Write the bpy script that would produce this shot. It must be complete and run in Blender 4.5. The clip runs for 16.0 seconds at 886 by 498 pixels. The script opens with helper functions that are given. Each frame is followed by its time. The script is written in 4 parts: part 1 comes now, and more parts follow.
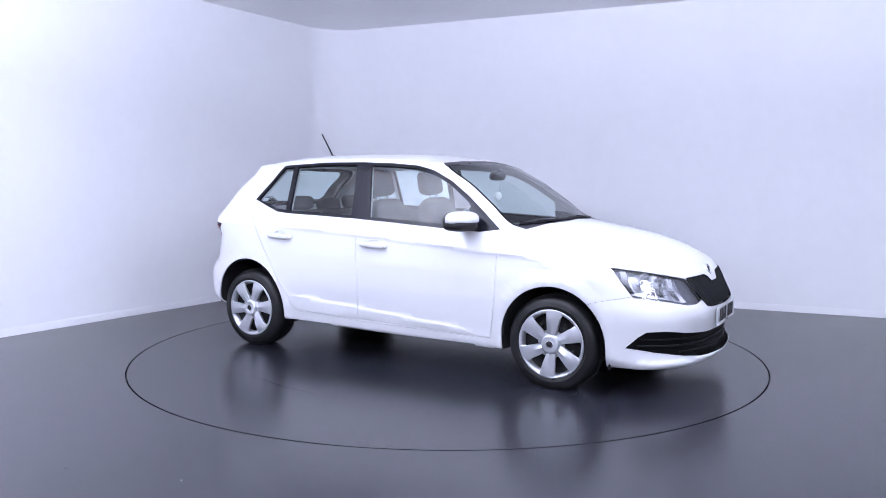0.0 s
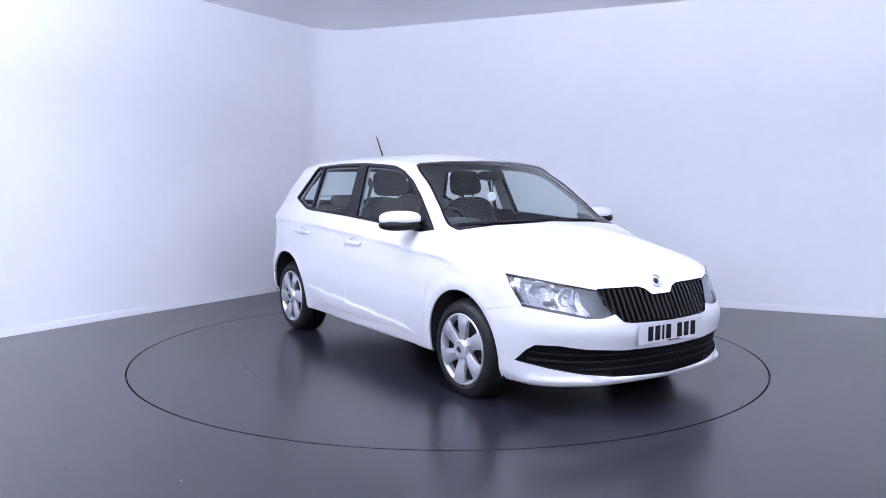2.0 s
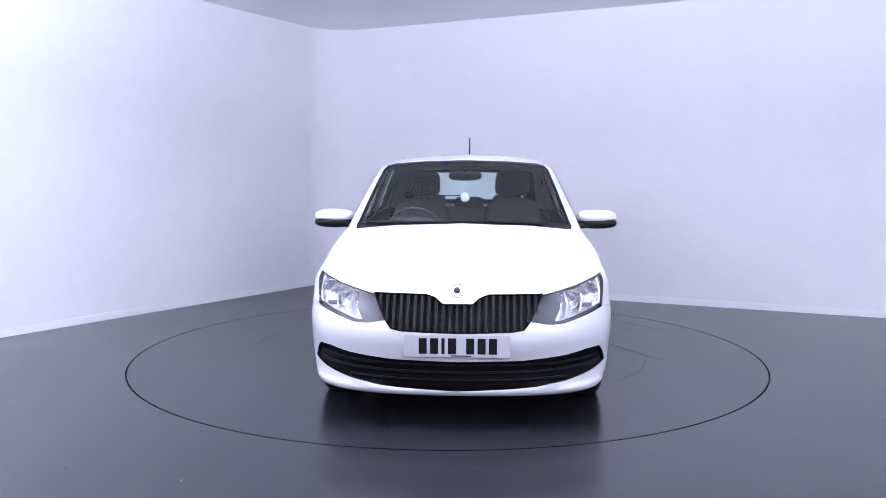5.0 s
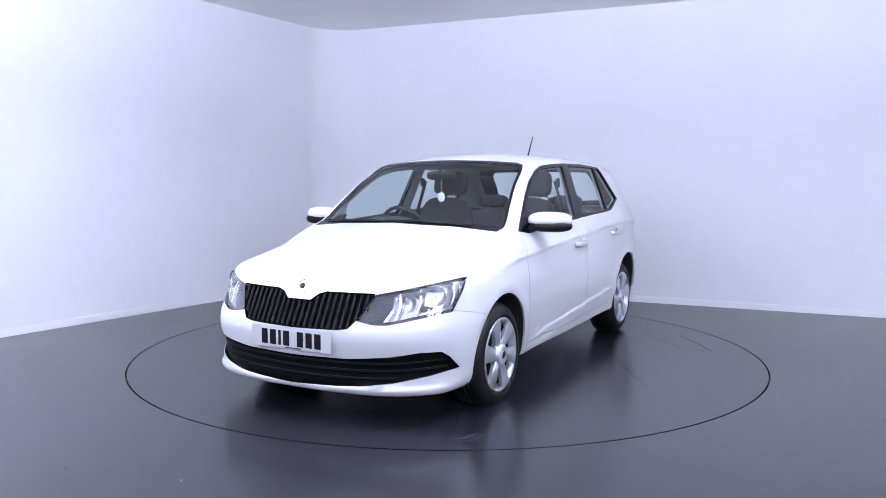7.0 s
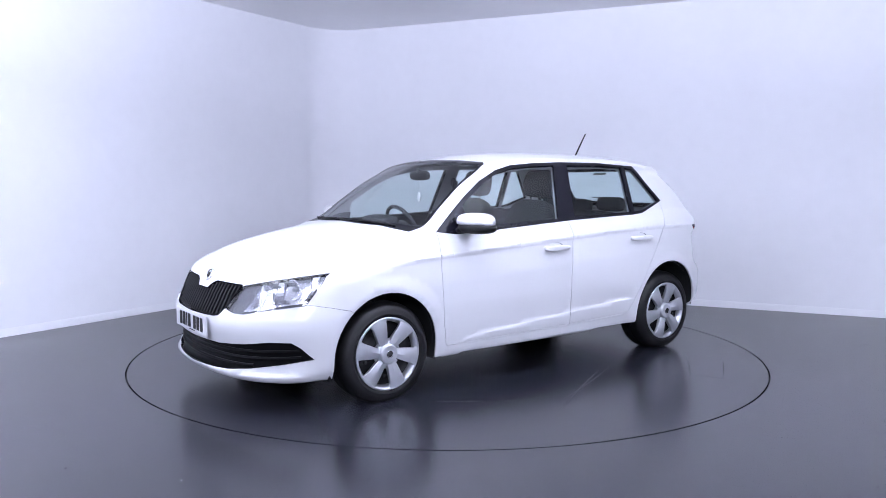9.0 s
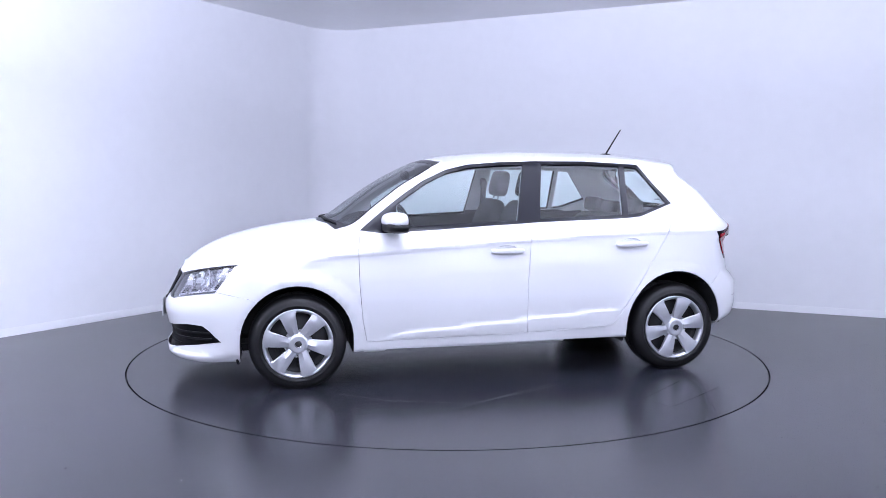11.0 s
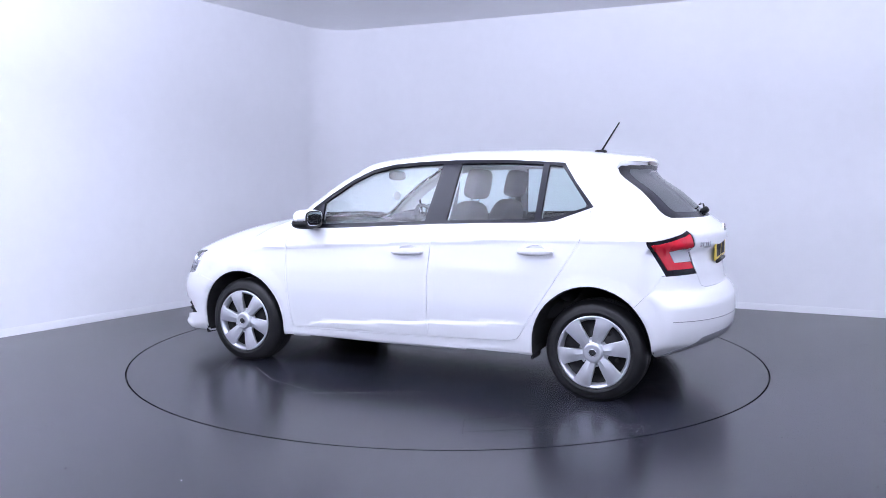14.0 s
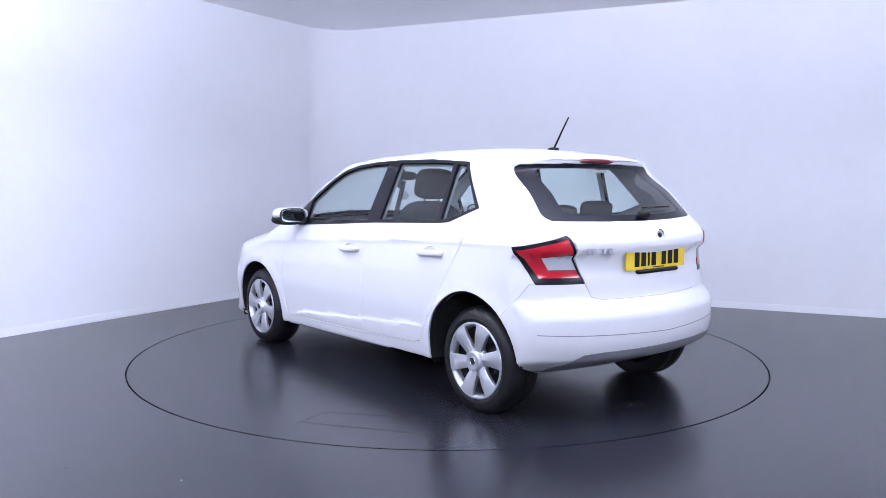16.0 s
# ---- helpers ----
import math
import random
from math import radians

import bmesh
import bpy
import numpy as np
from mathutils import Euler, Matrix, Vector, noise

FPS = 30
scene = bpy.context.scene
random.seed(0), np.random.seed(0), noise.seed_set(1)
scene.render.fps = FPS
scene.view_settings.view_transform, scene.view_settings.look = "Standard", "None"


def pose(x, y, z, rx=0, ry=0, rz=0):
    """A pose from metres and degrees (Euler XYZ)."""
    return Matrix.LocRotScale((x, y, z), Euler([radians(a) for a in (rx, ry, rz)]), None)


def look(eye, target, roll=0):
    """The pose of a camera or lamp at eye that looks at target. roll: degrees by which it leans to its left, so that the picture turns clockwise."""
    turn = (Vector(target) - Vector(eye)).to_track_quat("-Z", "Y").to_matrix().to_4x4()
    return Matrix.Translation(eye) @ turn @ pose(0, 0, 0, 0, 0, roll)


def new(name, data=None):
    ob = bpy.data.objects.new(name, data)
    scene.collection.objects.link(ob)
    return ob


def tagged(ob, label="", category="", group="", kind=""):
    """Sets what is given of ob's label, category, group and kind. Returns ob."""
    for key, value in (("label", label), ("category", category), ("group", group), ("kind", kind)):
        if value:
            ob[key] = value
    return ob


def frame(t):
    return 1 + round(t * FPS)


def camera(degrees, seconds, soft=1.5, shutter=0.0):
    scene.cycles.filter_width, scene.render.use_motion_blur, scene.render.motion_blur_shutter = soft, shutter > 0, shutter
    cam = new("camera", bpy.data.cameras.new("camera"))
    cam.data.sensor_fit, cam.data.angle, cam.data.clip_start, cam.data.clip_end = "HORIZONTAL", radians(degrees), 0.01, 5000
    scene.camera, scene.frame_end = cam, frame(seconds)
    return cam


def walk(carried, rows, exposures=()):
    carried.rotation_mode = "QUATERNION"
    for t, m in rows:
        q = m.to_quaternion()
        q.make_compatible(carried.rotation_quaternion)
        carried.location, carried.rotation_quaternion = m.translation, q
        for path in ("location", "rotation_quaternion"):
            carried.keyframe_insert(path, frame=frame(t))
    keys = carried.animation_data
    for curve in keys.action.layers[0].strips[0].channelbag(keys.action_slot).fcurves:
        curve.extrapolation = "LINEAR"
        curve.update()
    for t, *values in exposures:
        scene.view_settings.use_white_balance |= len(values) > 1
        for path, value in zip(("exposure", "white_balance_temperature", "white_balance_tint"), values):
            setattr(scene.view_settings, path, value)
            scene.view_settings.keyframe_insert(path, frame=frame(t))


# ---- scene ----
# The camera stands still; the car turns before it on a flush turntable centred on the origin.
cam = camera(58.5, 16.0, soft=0.85)
EYE = (0.0, -5.840, 1.262)
AIM = (-0.0323, -0.0004, 0.750)
walk(cam, [(0, look(EYE, AIM, 0.143)), (16.0, look(EYE, AIM, 0.143))])

# ---- light: bright white booth, unseen area lamps added out of view ----
scene.view_settings.exposure = -0.06
world = bpy.data.worlds.new("world")
world.use_nodes = True
world.node_tree.nodes["Background"].inputs[0].default_value = (0.8, 0.85, 1.0, 1)
world.node_tree.nodes["Background"].inputs[1].default_value = 0.02
scene.world = world


def unseen_lamp(x, y, sx, sy, watts, turn=0.0, z=3.0):
    data = bpy.data.lights.new("unseen_lamp", "AREA")
    data.shape, data.size, data.size_y, data.energy = "RECTANGLE", sx, sy, watts
    data.color = (0.718, 0.766, 1.0)
    ob = new("unseen_lamp", data)
    ob.matrix_world = pose(x, y, z, 0, 0, turn)
    return ob


# added unseen lamps under the ceiling beside and behind the camera, leaning towards the corner
for lx, ly, lz, aim, w in ((-4.0, -4.4, 2.75, (-1.6, 2.9, 1.1), 138), (0.3, -7.6, 2.8, (0.0, 2.8, 1.1), 166), (4.0, -5.4, 2.75, (1.8, 2.5, 1.1), 114)):
    lamp = unseen_lamp(0, 0, 2.4, 1.0, w)
    lamp.matrix_world = look((lx, ly, lz), aim)
# floating unseen area lamps facing up, added above the view to brighten the ceiling
for lx, ly, w in ((-2.6, -2.0, 185), (0.2, -2.3, 230), (2.9, -2.2, 165)):
    lamp = unseen_lamp(0, 0, 1.8, 0.5, w)
    lamp.matrix_world = pose(lx, ly, 2.42, 172, 0, 0)


# ---- materials ----
def mat(name, color, rough=0.5, metal=0.0, grain=0.0, scale=30.0, bump=0.0, var=0.0, coat=0.0, spec=0.5, big=2.0):
    """A surface with variation at two scales: colour (var) and fine relief (bump)."""
    m = bpy.data.materials.new(name)
    m.use_nodes = True
    nt = m.node_tree
    b = nt.nodes["Principled BSDF"]
    b.inputs["Base Color"].default_value = (*color, 1)
    b.inputs["Roughness"].default_value = rough
    b.inputs["Metallic"].default_value = metal
    b.inputs["Coat Weight"].default_value = coat
    b.inputs["Coat Roughness"].default_value = 0.04
    b.inputs["Specular IOR Level"].default_value = spec
    tc = nt.nodes.new("ShaderNodeTexCoord")
    if var or grain:
        n1 = nt.nodes.new("ShaderNodeTexNoise")
        n1.inputs["Scale"].default_value, n1.inputs["Detail"].default_value = big, 5
        n2 = nt.nodes.new("ShaderNodeTexNoise")
        n2.inputs["Scale"].default_value, n2.inputs["Detail"].default_value = scale, 4
        for n in (n1, n2):
            nt.links.new(tc.outputs["Object"], n.inputs["Vector"])
        mix = nt.nodes.new("ShaderNodeMix")
        mix.inputs["Factor"].default_value = 0.4
        nt.links.new(n1.outputs["Fac"], mix.inputs["A"])
        nt.links.new(n2.outputs["Fac"], mix.inputs["B"])
        ramp = nt.nodes.new("ShaderNodeMapRange")
        ramp.inputs["From Min"].default_value, ramp.inputs["From Max"].default_value = 0.3, 0.7
        ramp.inputs["To Min"].default_value, ramp.inputs["To Max"].default_value = 1 - var, 1 + var
        nt.links.new(mix.outputs["Result"], ramp.inputs["Value"])
        hsv = nt.nodes.new("ShaderNodeHueSaturation")
        hsv.inputs["Color"].default_value = (*color, 1)
        nt.links.new(ramp.outputs["Result"], hsv.inputs["Value"])
        nt.links.new(hsv.outputs["Color"], b.inputs["Base Color"])
        r2 = nt.nodes.new("ShaderNodeMapRange")
        r2.inputs["To Min"].default_value, r2.inputs["To Max"].default_value = max(rough - grain, 0.02), min(rough + grain, 1)
        nt.links.new(mix.outputs["Result"], r2.inputs["Value"])
        nt.links.new(r2.outputs["Result"], b.inputs["Roughness"])
    if bump:
        n3 = nt.nodes.new("ShaderNodeTexNoise")
        n3.inputs["Scale"].default_value, n3.inputs["Detail"].default_value = scale * 4, 3
        nt.links.new(tc.outputs["Object"], n3.inputs["Vector"])
        bp = nt.nodes.new("ShaderNodeBump")
        bp.inputs["Strength"].default_value, bp.inputs["Distance"].default_value = bump, 0.004
        nt.links.new(n3.outputs["Fac"], bp.inputs["Height"])
        nt.links.new(bp.outputs["Normal"], b.inputs["Normal"])
    return m


def glass_mat(name, tint, low=0.07):
    """A thin pane: clear, with gloss that grows towards grazing view."""
    m = bpy.data.materials.new(name)
    m.use_nodes = True
    nt = m.node_tree
    out = nt.nodes["Material Output"]
    nt.nodes.remove(nt.nodes["Principled BSDF"])
    tr = nt.nodes.new("ShaderNodeBsdfTransparent")
    tr.inputs["Color"].default_value = (*tint, 1)
    gl = nt.nodes.new("ShaderNodeBsdfGlossy")
    gl.inputs["Roughness"].default_value = 0.02
    lw = nt.nodes.new("ShaderNodeLayerWeight")
    lw.inputs["Blend"].default_value = 0.5
    pw = nt.nodes.new("ShaderNodeMath")
    pw.operation = "POWER"
    pw.inputs[1].default_value = 5.0
    mr = nt.nodes.new("ShaderNodeMapRange")
    mr.inputs["To Min"].default_value, mr.inputs["To Max"].default_value = low, 1.0
    nt.links.new(lw.outputs["Facing"], pw.inputs[0])
    nt.links.new(pw.outputs[0], mr.inputs["Value"])
    mx = nt.nodes.new("ShaderNodeMixShader")
    nt.links.new(mr.outputs["Result"], mx.inputs[0])
    nt.links.new(tr.outputs[0], mx.inputs[1])
    nt.links.new(gl.outputs[0], mx.inputs[2])
    nt.links.new(mx.outputs[0], out.inputs["Surface"])
    return m


M_WALL = mat("painted_plaster_wall", (0.81, 0.81, 0.835), 0.75, grain=0.08, scale=9, bump=0.12, var=0.025, big=0.9)
M_CEIL = mat("painted_ceiling", (0.93, 0.93, 0.94), 0.85, scale=8, bump=0.1, var=0.02, big=0.7)
M_BOARD = mat("skirting_gloss_paint", (0.85, 0.85, 0.87), 0.35, grain=0.1, scale=20, var=0.03)


def floor_mat(name, speck):
    m = mat(name, (0.0135, 0.0135, 0.018), 0.26, grain=0.045, scale=60, bump=0.003, var=0.22, big=1.3, spec=0.5)
    nt = m.node_tree
    b = nt.nodes["Principled BSDF"]
    vor = nt.nodes.new("ShaderNodeTexVoronoi")
    vor.inputs["Scale"].default_value = 75
    tc = nt.nodes.new("ShaderNodeTexCoord")
    nt.links.new(tc.outputs["Object"], vor.inputs["Vector"])
    lim = nt.nodes.new("ShaderNodeMath")
    lim.operation = "LESS_THAN"
    lim.inputs[1].default_value = speck
    nt.links.new(vor.outputs["Distance"], lim.inputs[0])
    mx = nt.nodes.new("ShaderNodeMix")
    mx.data_type = "RGBA"
    nt.links.new(lim.outputs[0], mx.inputs["Factor"])
    nt.links.new(b.inputs["Base Color"].links[0].from_socket, mx.inputs["A"])
    mx.inputs["B"].default_value = (0.14, 0.145, 0.19, 1)
    nt.links.new(mx.outputs["Result"], b.inputs["Base Color"])
    return m


M_FLOOR = floor_mat("dark_grey_sheet_floor", 0.12)
M_GAP = mat("dark_gap", (0.012, 0.012, 0.014), 0.8, var=0.1)
M_MARK = mat("scuff_mark", (0.02, 0.02, 0.022), 0.6, var=0.2)
M_PALE = mat("pale_scuff", (0.045, 0.044, 0.046), 0.5, var=0.2)


# ---- helpers for meshes ----
def mesh_ob(name, bm, material, parent=None, label="", smooth=False):
    me = bpy.data.meshes.new(name)
    bm.to_mesh(me)
    bm.free()
    for mt in (material if isinstance(material, (list, tuple)) else [material]):
        me.materials.append(mt)
    if smooth:
        me.polygons.foreach_set("use_smooth", [True] * len(me.polygons))
    ob = new(name, me)
    if parent is not None:
        ob.parent = parent
    if label:
        ob["label"] = label
    return ob


def part(name, bm, material, parent, label="", smooth=True):
    return mesh_ob(name, bm, material, parent, label, smooth)


def prism(bm, outline, z0, z1, m=Matrix()):
    """An upright prism over a plan outline (counter-clockwise)."""
    lo = [bm.verts.new(m @ Vector((x, y, z0))) for x, y in outline]
    hi = [bm.verts.new(m @ Vector((x, y, z1))) for x, y in outline]
    n = len(outline)
    for i in range(n):
        bm.faces.new((lo[i], lo[(i + 1) % n], hi[(i + 1) % n], hi[i]))
    bm.faces.new(hi)
    bm.faces.new(lo[::-1])


# ---- the booth ----
CEIL = 3.025
N1, N2 = Vector((-0.853, 0.522)).normalized(), Vector((0.410, 0.912)).normalized()
D1, D2 = Vector((N1.y, -N1.x)), Vector((N2.y, -N2.x))      # run to the corner, run away from it
CORNER = Vector((-1.442, 3.941))
RAD = 0.50


def line_in(inset):
    """The inside line of the two seen walls and the rounded corner between them, moved into the room."""
    c = CORNER - (N1 + N2) * RAD
    a0 = math.atan2(N1.y, N1.x)
    a1 = math.atan2(N2.y, N2.x)
    pts = []
    for i in range(33):
        a = a0 + (a1 - a0) * i / 32
        pts.append(c + Vector((math.cos(a), math.sin(a))) * (RAD - inset))
    first = pts[0] - D1 * 11.0
    last = pts[-1] + D2 * 9.5
    return [first] + pts + [last]


def ribbon(bm, inner, outer, z0, z1):
    n = len(inner)
    v = [[bm.verts.new((p.x, p.y, z)) for p in line] for line, z in ((inner, z0), (inner, z1), (outer, z1), (outer, z0))]
    for i in range(n - 1):
        for k in range(4):
            bm.faces.new((v[k][i], v[k][i + 1], v[(k + 1) % 4][i + 1], v[(k + 1) % 4][i]))
    for i in (0, n - 1):
        bm.faces.new([v[k][i] for k in range(4)])
    bmesh.ops.recalc_face_normals(bm, faces=bm.faces)


bm = bmesh.new()
ribbon(bm, line_in(0), line_in(-0.15), 0, CEIL + 0.1)
wall = mesh_ob("wall_back", bm, M_WALL, smooth=False)
tagged(wall, "white painted plaster wall with a rounded corner", "wall", kind="structure")
wall.data.polygons.foreach_set("use_smooth", [True] * len(wall.data.polygons))
wall.data.set_sharp_from_angle(angle=radians(40))
bm = bmesh.new()
ribbon(bm, line_in(0.016), line_in(0.0), 0.0, 0.052)
sk = mesh_ob("baseboard", bm, M_BOARD)
tagged(sk, "white painted skirting board along the wall foot", "skirting board", kind="structure")
bm = bmesh.new()
ribbon(bm, line_in(0.011), line_in(0.0), 0.052, 0.064)
tagged(mesh_ob("baseboard_top", bm, M_BOARD), "rounded white top edge of the skirting", "skirting board", kind="structure")
# the two walls behind the camera
L = line_in(0)
A, B = L[0], L[-1]
far = A + (B - CORNER) + (CORNER - A) * 0.0
for nm, p, q in (("wall_left_behind", A, far), ("wall_right_behind", far, B)):
    d = (q - p).normalized()
    nrm = Vector((d.y, -d.x))
    mid_room = (A + B) / 2
    if (mid_room - p).dot(nrm) > 0:
        nrm = -nrm
    bm = bmesh.new()
    prism(bm, [tuple(v) for v in (p, q, q + nrm * 0.15, p + nrm * 0.15)], 0, CEIL + 0.1)
    bmesh.ops.recalc_face_normals(bm, faces=bm.faces)
    tagged(mesh_ob(nm, bm, M_WALL), "plain white painted wall behind the camera", "wall", kind="structure")
bm = bmesh.new()
bmesh.ops.create_grid(bm, x_segments=1, y_segments=1, size=16)
bmesh.ops.translate(bm, verts=bm.verts, vec=(0, 0, CEIL))
bmesh.ops.solidify(bm, geom=bm.faces[:], thickness=0.08)
bmesh.ops.translate(bm, verts=bm.verts, vec=(0, 0, 0.08 if min(v.co.z for v in bm.verts) < CEIL - 0.01 else 0))
bmesh.ops.recalc_face_normals(bm, faces=bm.faces)
tagged(mesh_ob("ceiling", bm, M_CEIL), "plain white painted ceiling", "ceiling", kind="structure")

R_IN, R_OUT, NSEG = 2.2300, 2.2410, 192


def ring_pts(r):
    return [(r * math.cos(2 * math.pi * i / NSEG), r * math.sin(2 * math.pi * i / NSEG)) for i in range(NSEG)]


bm = bmesh.new()
inn = [bm.verts.new((x, y, 0)) for x, y in ring_pts(R_OUT)]
low = [bm.verts.new((x, y, -0.04)) for x, y in ring_pts(R_OUT)]
out = [bm.verts.new((x * 7, y * 7, 0)) for x, y in ring_pts(R_OUT)]
for i in range(NSEG):
    j = (i + 1) % NSEG
    bm.faces.new((inn[i], out[i], out[j], inn[j]))
    bm.faces.new((low[i], inn[i], inn[j], low[j]))
tagged(mesh_ob("floor", bm, M_FLOOR), "dark grey speckled sheet floor with a soft sheen", "floor", kind="structure")
bm = bmesh.new()
prism(bm, ring_pts(R_OUT + 0.05), -0.06, -0.03)
tagged(mesh_ob("floor_pit", bm, M_GAP), "black gap round the turntable", "floor", kind="structure")

turntable = new("turntable")
tagged(turntable, "flush round dark grey turntable disc under the car", "turntable")
bm = bmesh.new()
prism(bm, ring_pts(R_IN), -0.028, 0.0)
disc = part("disc", bm, M_FLOOR, turntable, smooth=False)

# ---- car materials ----
M_PAINT = mat("white_car_paint", (0.64, 0.64, 0.655), 0.42, var=0.008, coat=0.55, scale=5, big=1.5)
M_BLACK = mat("black_plastic", (0.006, 0.006, 0.007), 0.5, spec=0.2, grain=0.08, scale=60, bump=0.08, var=0.1)
M_INTAKE = mat("matt_black_intake", (0.004, 0.004, 0.005), 0.6, spec=0.12, grain=0.08, scale=60, var=0.1)
M_GLOSSBLACK = mat("gloss_black_trim", (0.006, 0.006, 0.010), 0.25, spec=0.2, var=0.1)
M_RUBBER = mat("tyre_rubber", (0.006, 0.006, 0.007), 0.5, spec=0.35, grain=0.1, scale=40, bump=0.12, var=0.2)
M_SILVER = mat("silver_wheel_cover", (0.56, 0.57, 0.60), 0.34, metal=0.75, grain=0.06, scale=50, var=0.04)
M_CHROME = mat("chrome", (0.75, 0.76, 0.78), 0.12, metal=1.0)
M_MIRROR = mat("mirror_glass", (0.45, 0.47, 0.50), 0.04, metal=1.0)
M_STEEL = mat("dark_steel", (0.02, 0.02, 0.022), 0.5, metal=0.4, var=0.2)
M_GREYPL = mat("grey_lower_bumper", (0.20, 0.20, 0.22), 0.5, grain=0.1, scale=60, bump=0.1, var=0.05)
M_CLOTH = mat("dark_grey_seat_cloth", (0.024, 0.024, 0.028), 0.95, scale=120, bump=0.06, var=0.12)
M_DARKTRIM = mat("dark_cabin_plastic", (0.026, 0.026, 0.031), 0.6, scale=90, bump=0.2, var=0.15)
M_LINING = mat("pale_grey_headlining", (0.42, 0.42, 0.44), 0.95, scale=150, bump=0.2, var=0.06)
M_RED = mat("red_lamp_plastic", (0.42, 0.008, 0.02), 0.12, var=0.08, coat=0.6)
M_DARKRED = mat("dark_red_brake_lamp", (0.10, 0.008, 0.012), 0.15, coat=0.5)
M_CLEARW = mat("white_lamp_plastic", (0.42, 0.42, 0.45), 0.15, coat=0.6, var=0.03)
M_PLATE_W = mat("white_number_plate", (0.55, 0.55, 0.57), 0.35, var=0.02)
M_PLATE_Y = mat("yellow_number_plate", (0.72, 0.52, 0.03), 0.35, var=0.02)
M_REFLECT = mat("lamp_reflector", (0.80, 0.80, 0.84), 0.24, metal=0.85, var=0.03)
M_SMOKE = mat("smoky_lamp_housing", (0.075, 0.078, 0.09), 0.3, var=0.08)
M_UNDER = mat("dark_underbody", (0.015, 0.015, 0.016), 0.8, scale=20, var=0.3)
M_WHITE = mat("white_plastic", (0.78, 0.78, 0.78), 0.4, var=0.03)
M_GLASS = glass_mat("window_glass", (0.82, 0.91, 0.90), 0.055)
M_SCREEN = glass_mat("windscreen_glass", (0.86, 0.93, 0.92), 0.06)
M_LENS = glass_mat("clear_lamp_lens", (0.95, 0.96, 0.97), 0.06)


# ---- the shape of the body: smooth limits for side, top, front, tail and underside ----
def curve(*pairs):
    xs = np.array([p[0] for p in pairs], float)
    ys = np.array([p[1] for p in pairs], float)
    order = np.argsort(xs)
    xs, ys = xs[order], ys[order]
    h = np.diff(xs)
    d = np.diff(ys) / h
    m = np.zeros_like(ys)
    m[1:-1] = np.where(d[1:] * d[:-1] > 0, 2 * d[1:] * d[:-1] / (d[1:] + d[:-1] + 1e-12), 0)
    m[0], m[-1] = d[0], d[-1]

    def f(x):
        x = np.clip(x, xs[0], xs[-1])
        i = np.clip(np.searchsorted(xs, x) - 1, 0, len(h) - 1)
        t = (x - xs[i]) / h[i]
        return ((1 + 2 * t) * (1 - t) ** 2 * ys[i] + t * (1 - t) ** 2 * h[i] * m[i]
                + t * t * (3 - 2 * t) * ys[i + 1] + t * t * (t - 1) * h[i] * m[i + 1])
    return f


W_PLAN = curve((2.2, .80), (1.9, .815), (1.6, .832), (1.24, .842), (.8, .832), (.0, .836), (-.7, .838), (-1.24, .838), (-1.5, .815), (-1.75, .775), (-2.0, .72))
Z_CREASE = curve((2.1, .70), (1.6, .765), (1.3, .787), (.865, .818), (0, .877), (-.62, .913), (-1.14, .933), (-2, .93))
Z_BELT = curve((2.1, .76), (1.6, .84), (1.2, .905), (.85, .945), (.43, .952), (-.28, .993), (-.9, 1.02), (-1.2, 1.05), (-2, 1.06))
S_LOW = curve((.10, -.12), (.19, -.055), (.23, -.035), (.29, -.026), (.42, -.010), (.55, 0), (.68, 0), (.80, -.006), (.95, -.012))
Z_TOP = curve((2.2, .50), (2.06, .59), (1.99, .672), (1.92, .745), (1.86, .792), (1.76, .845), (1.66, .884), (1.46, .936), (1.26, .971), (1.14, .986), (1.06, .997),
              (.86, 1.122), (.666, 1.25), (.508, 1.335), (.40, 1.382), (.30, 1.408), (.15, 1.430), (-.02, 1.447), (-.31, 1.459), (-.7, 1.460), (-1.01, 1.448), (-1.2, 1.426), (-1.38, 1.408), (-2, 1.36))
CROWN = curve((2.1, .20), (1.6, .25), (1.25, .21), (1.05, .10), (.9, .04), (.6, .03), (.4, .05), (.15, .14), (-.6, .16), (-1.3, .14))
X_NOSE = curve((.05, 1.93), (.14, 2.01), (.18, 2.055), (.205, 2.068), (.23, 2.05), (.30, 2.045), (.36, 2.055), (.46, 2.072), (.50, 2.066), (.55, 2.043), (.60, 2.018), (.66, 1.993), (.72, 1.968), (.80, 1.92), (1.0, 1.75), (1.5, 1.3))
X_TAIL = curve((.1, 1.55), (.25, 1.70), (.30, 1.80), (.36, 1.893), (.45, 1.915), (.56, 1.912), (.61, 1.885), (.655, 1.846), (.74, 1.832), (.80, 1.818), (.872, 1.812), (.888, 1.850), (.92, 1.854), (.95, 1.851), (.985, 1.818), (1.03, 1.755), (1.18, 1.575), (1.335, 1.388), (1.352, 1.392), (1.39, 1.402), (1.5, 1.40))
Z_UNDER = curve((2.2, .20), (2.06, .175), (1.9, .172), (1.6, .170), (.95, .19), (.89, .198), (0, .215), (-.87, .236), (-1.5, .26), (-1.7, .285), (-1.9, .345), (-2, .40))


def smax(a, b, k):
    hh = np.maximum(k - np.abs(a - b), 0) / k
    return np.maximum(a, b) + hh * hh * k / 4


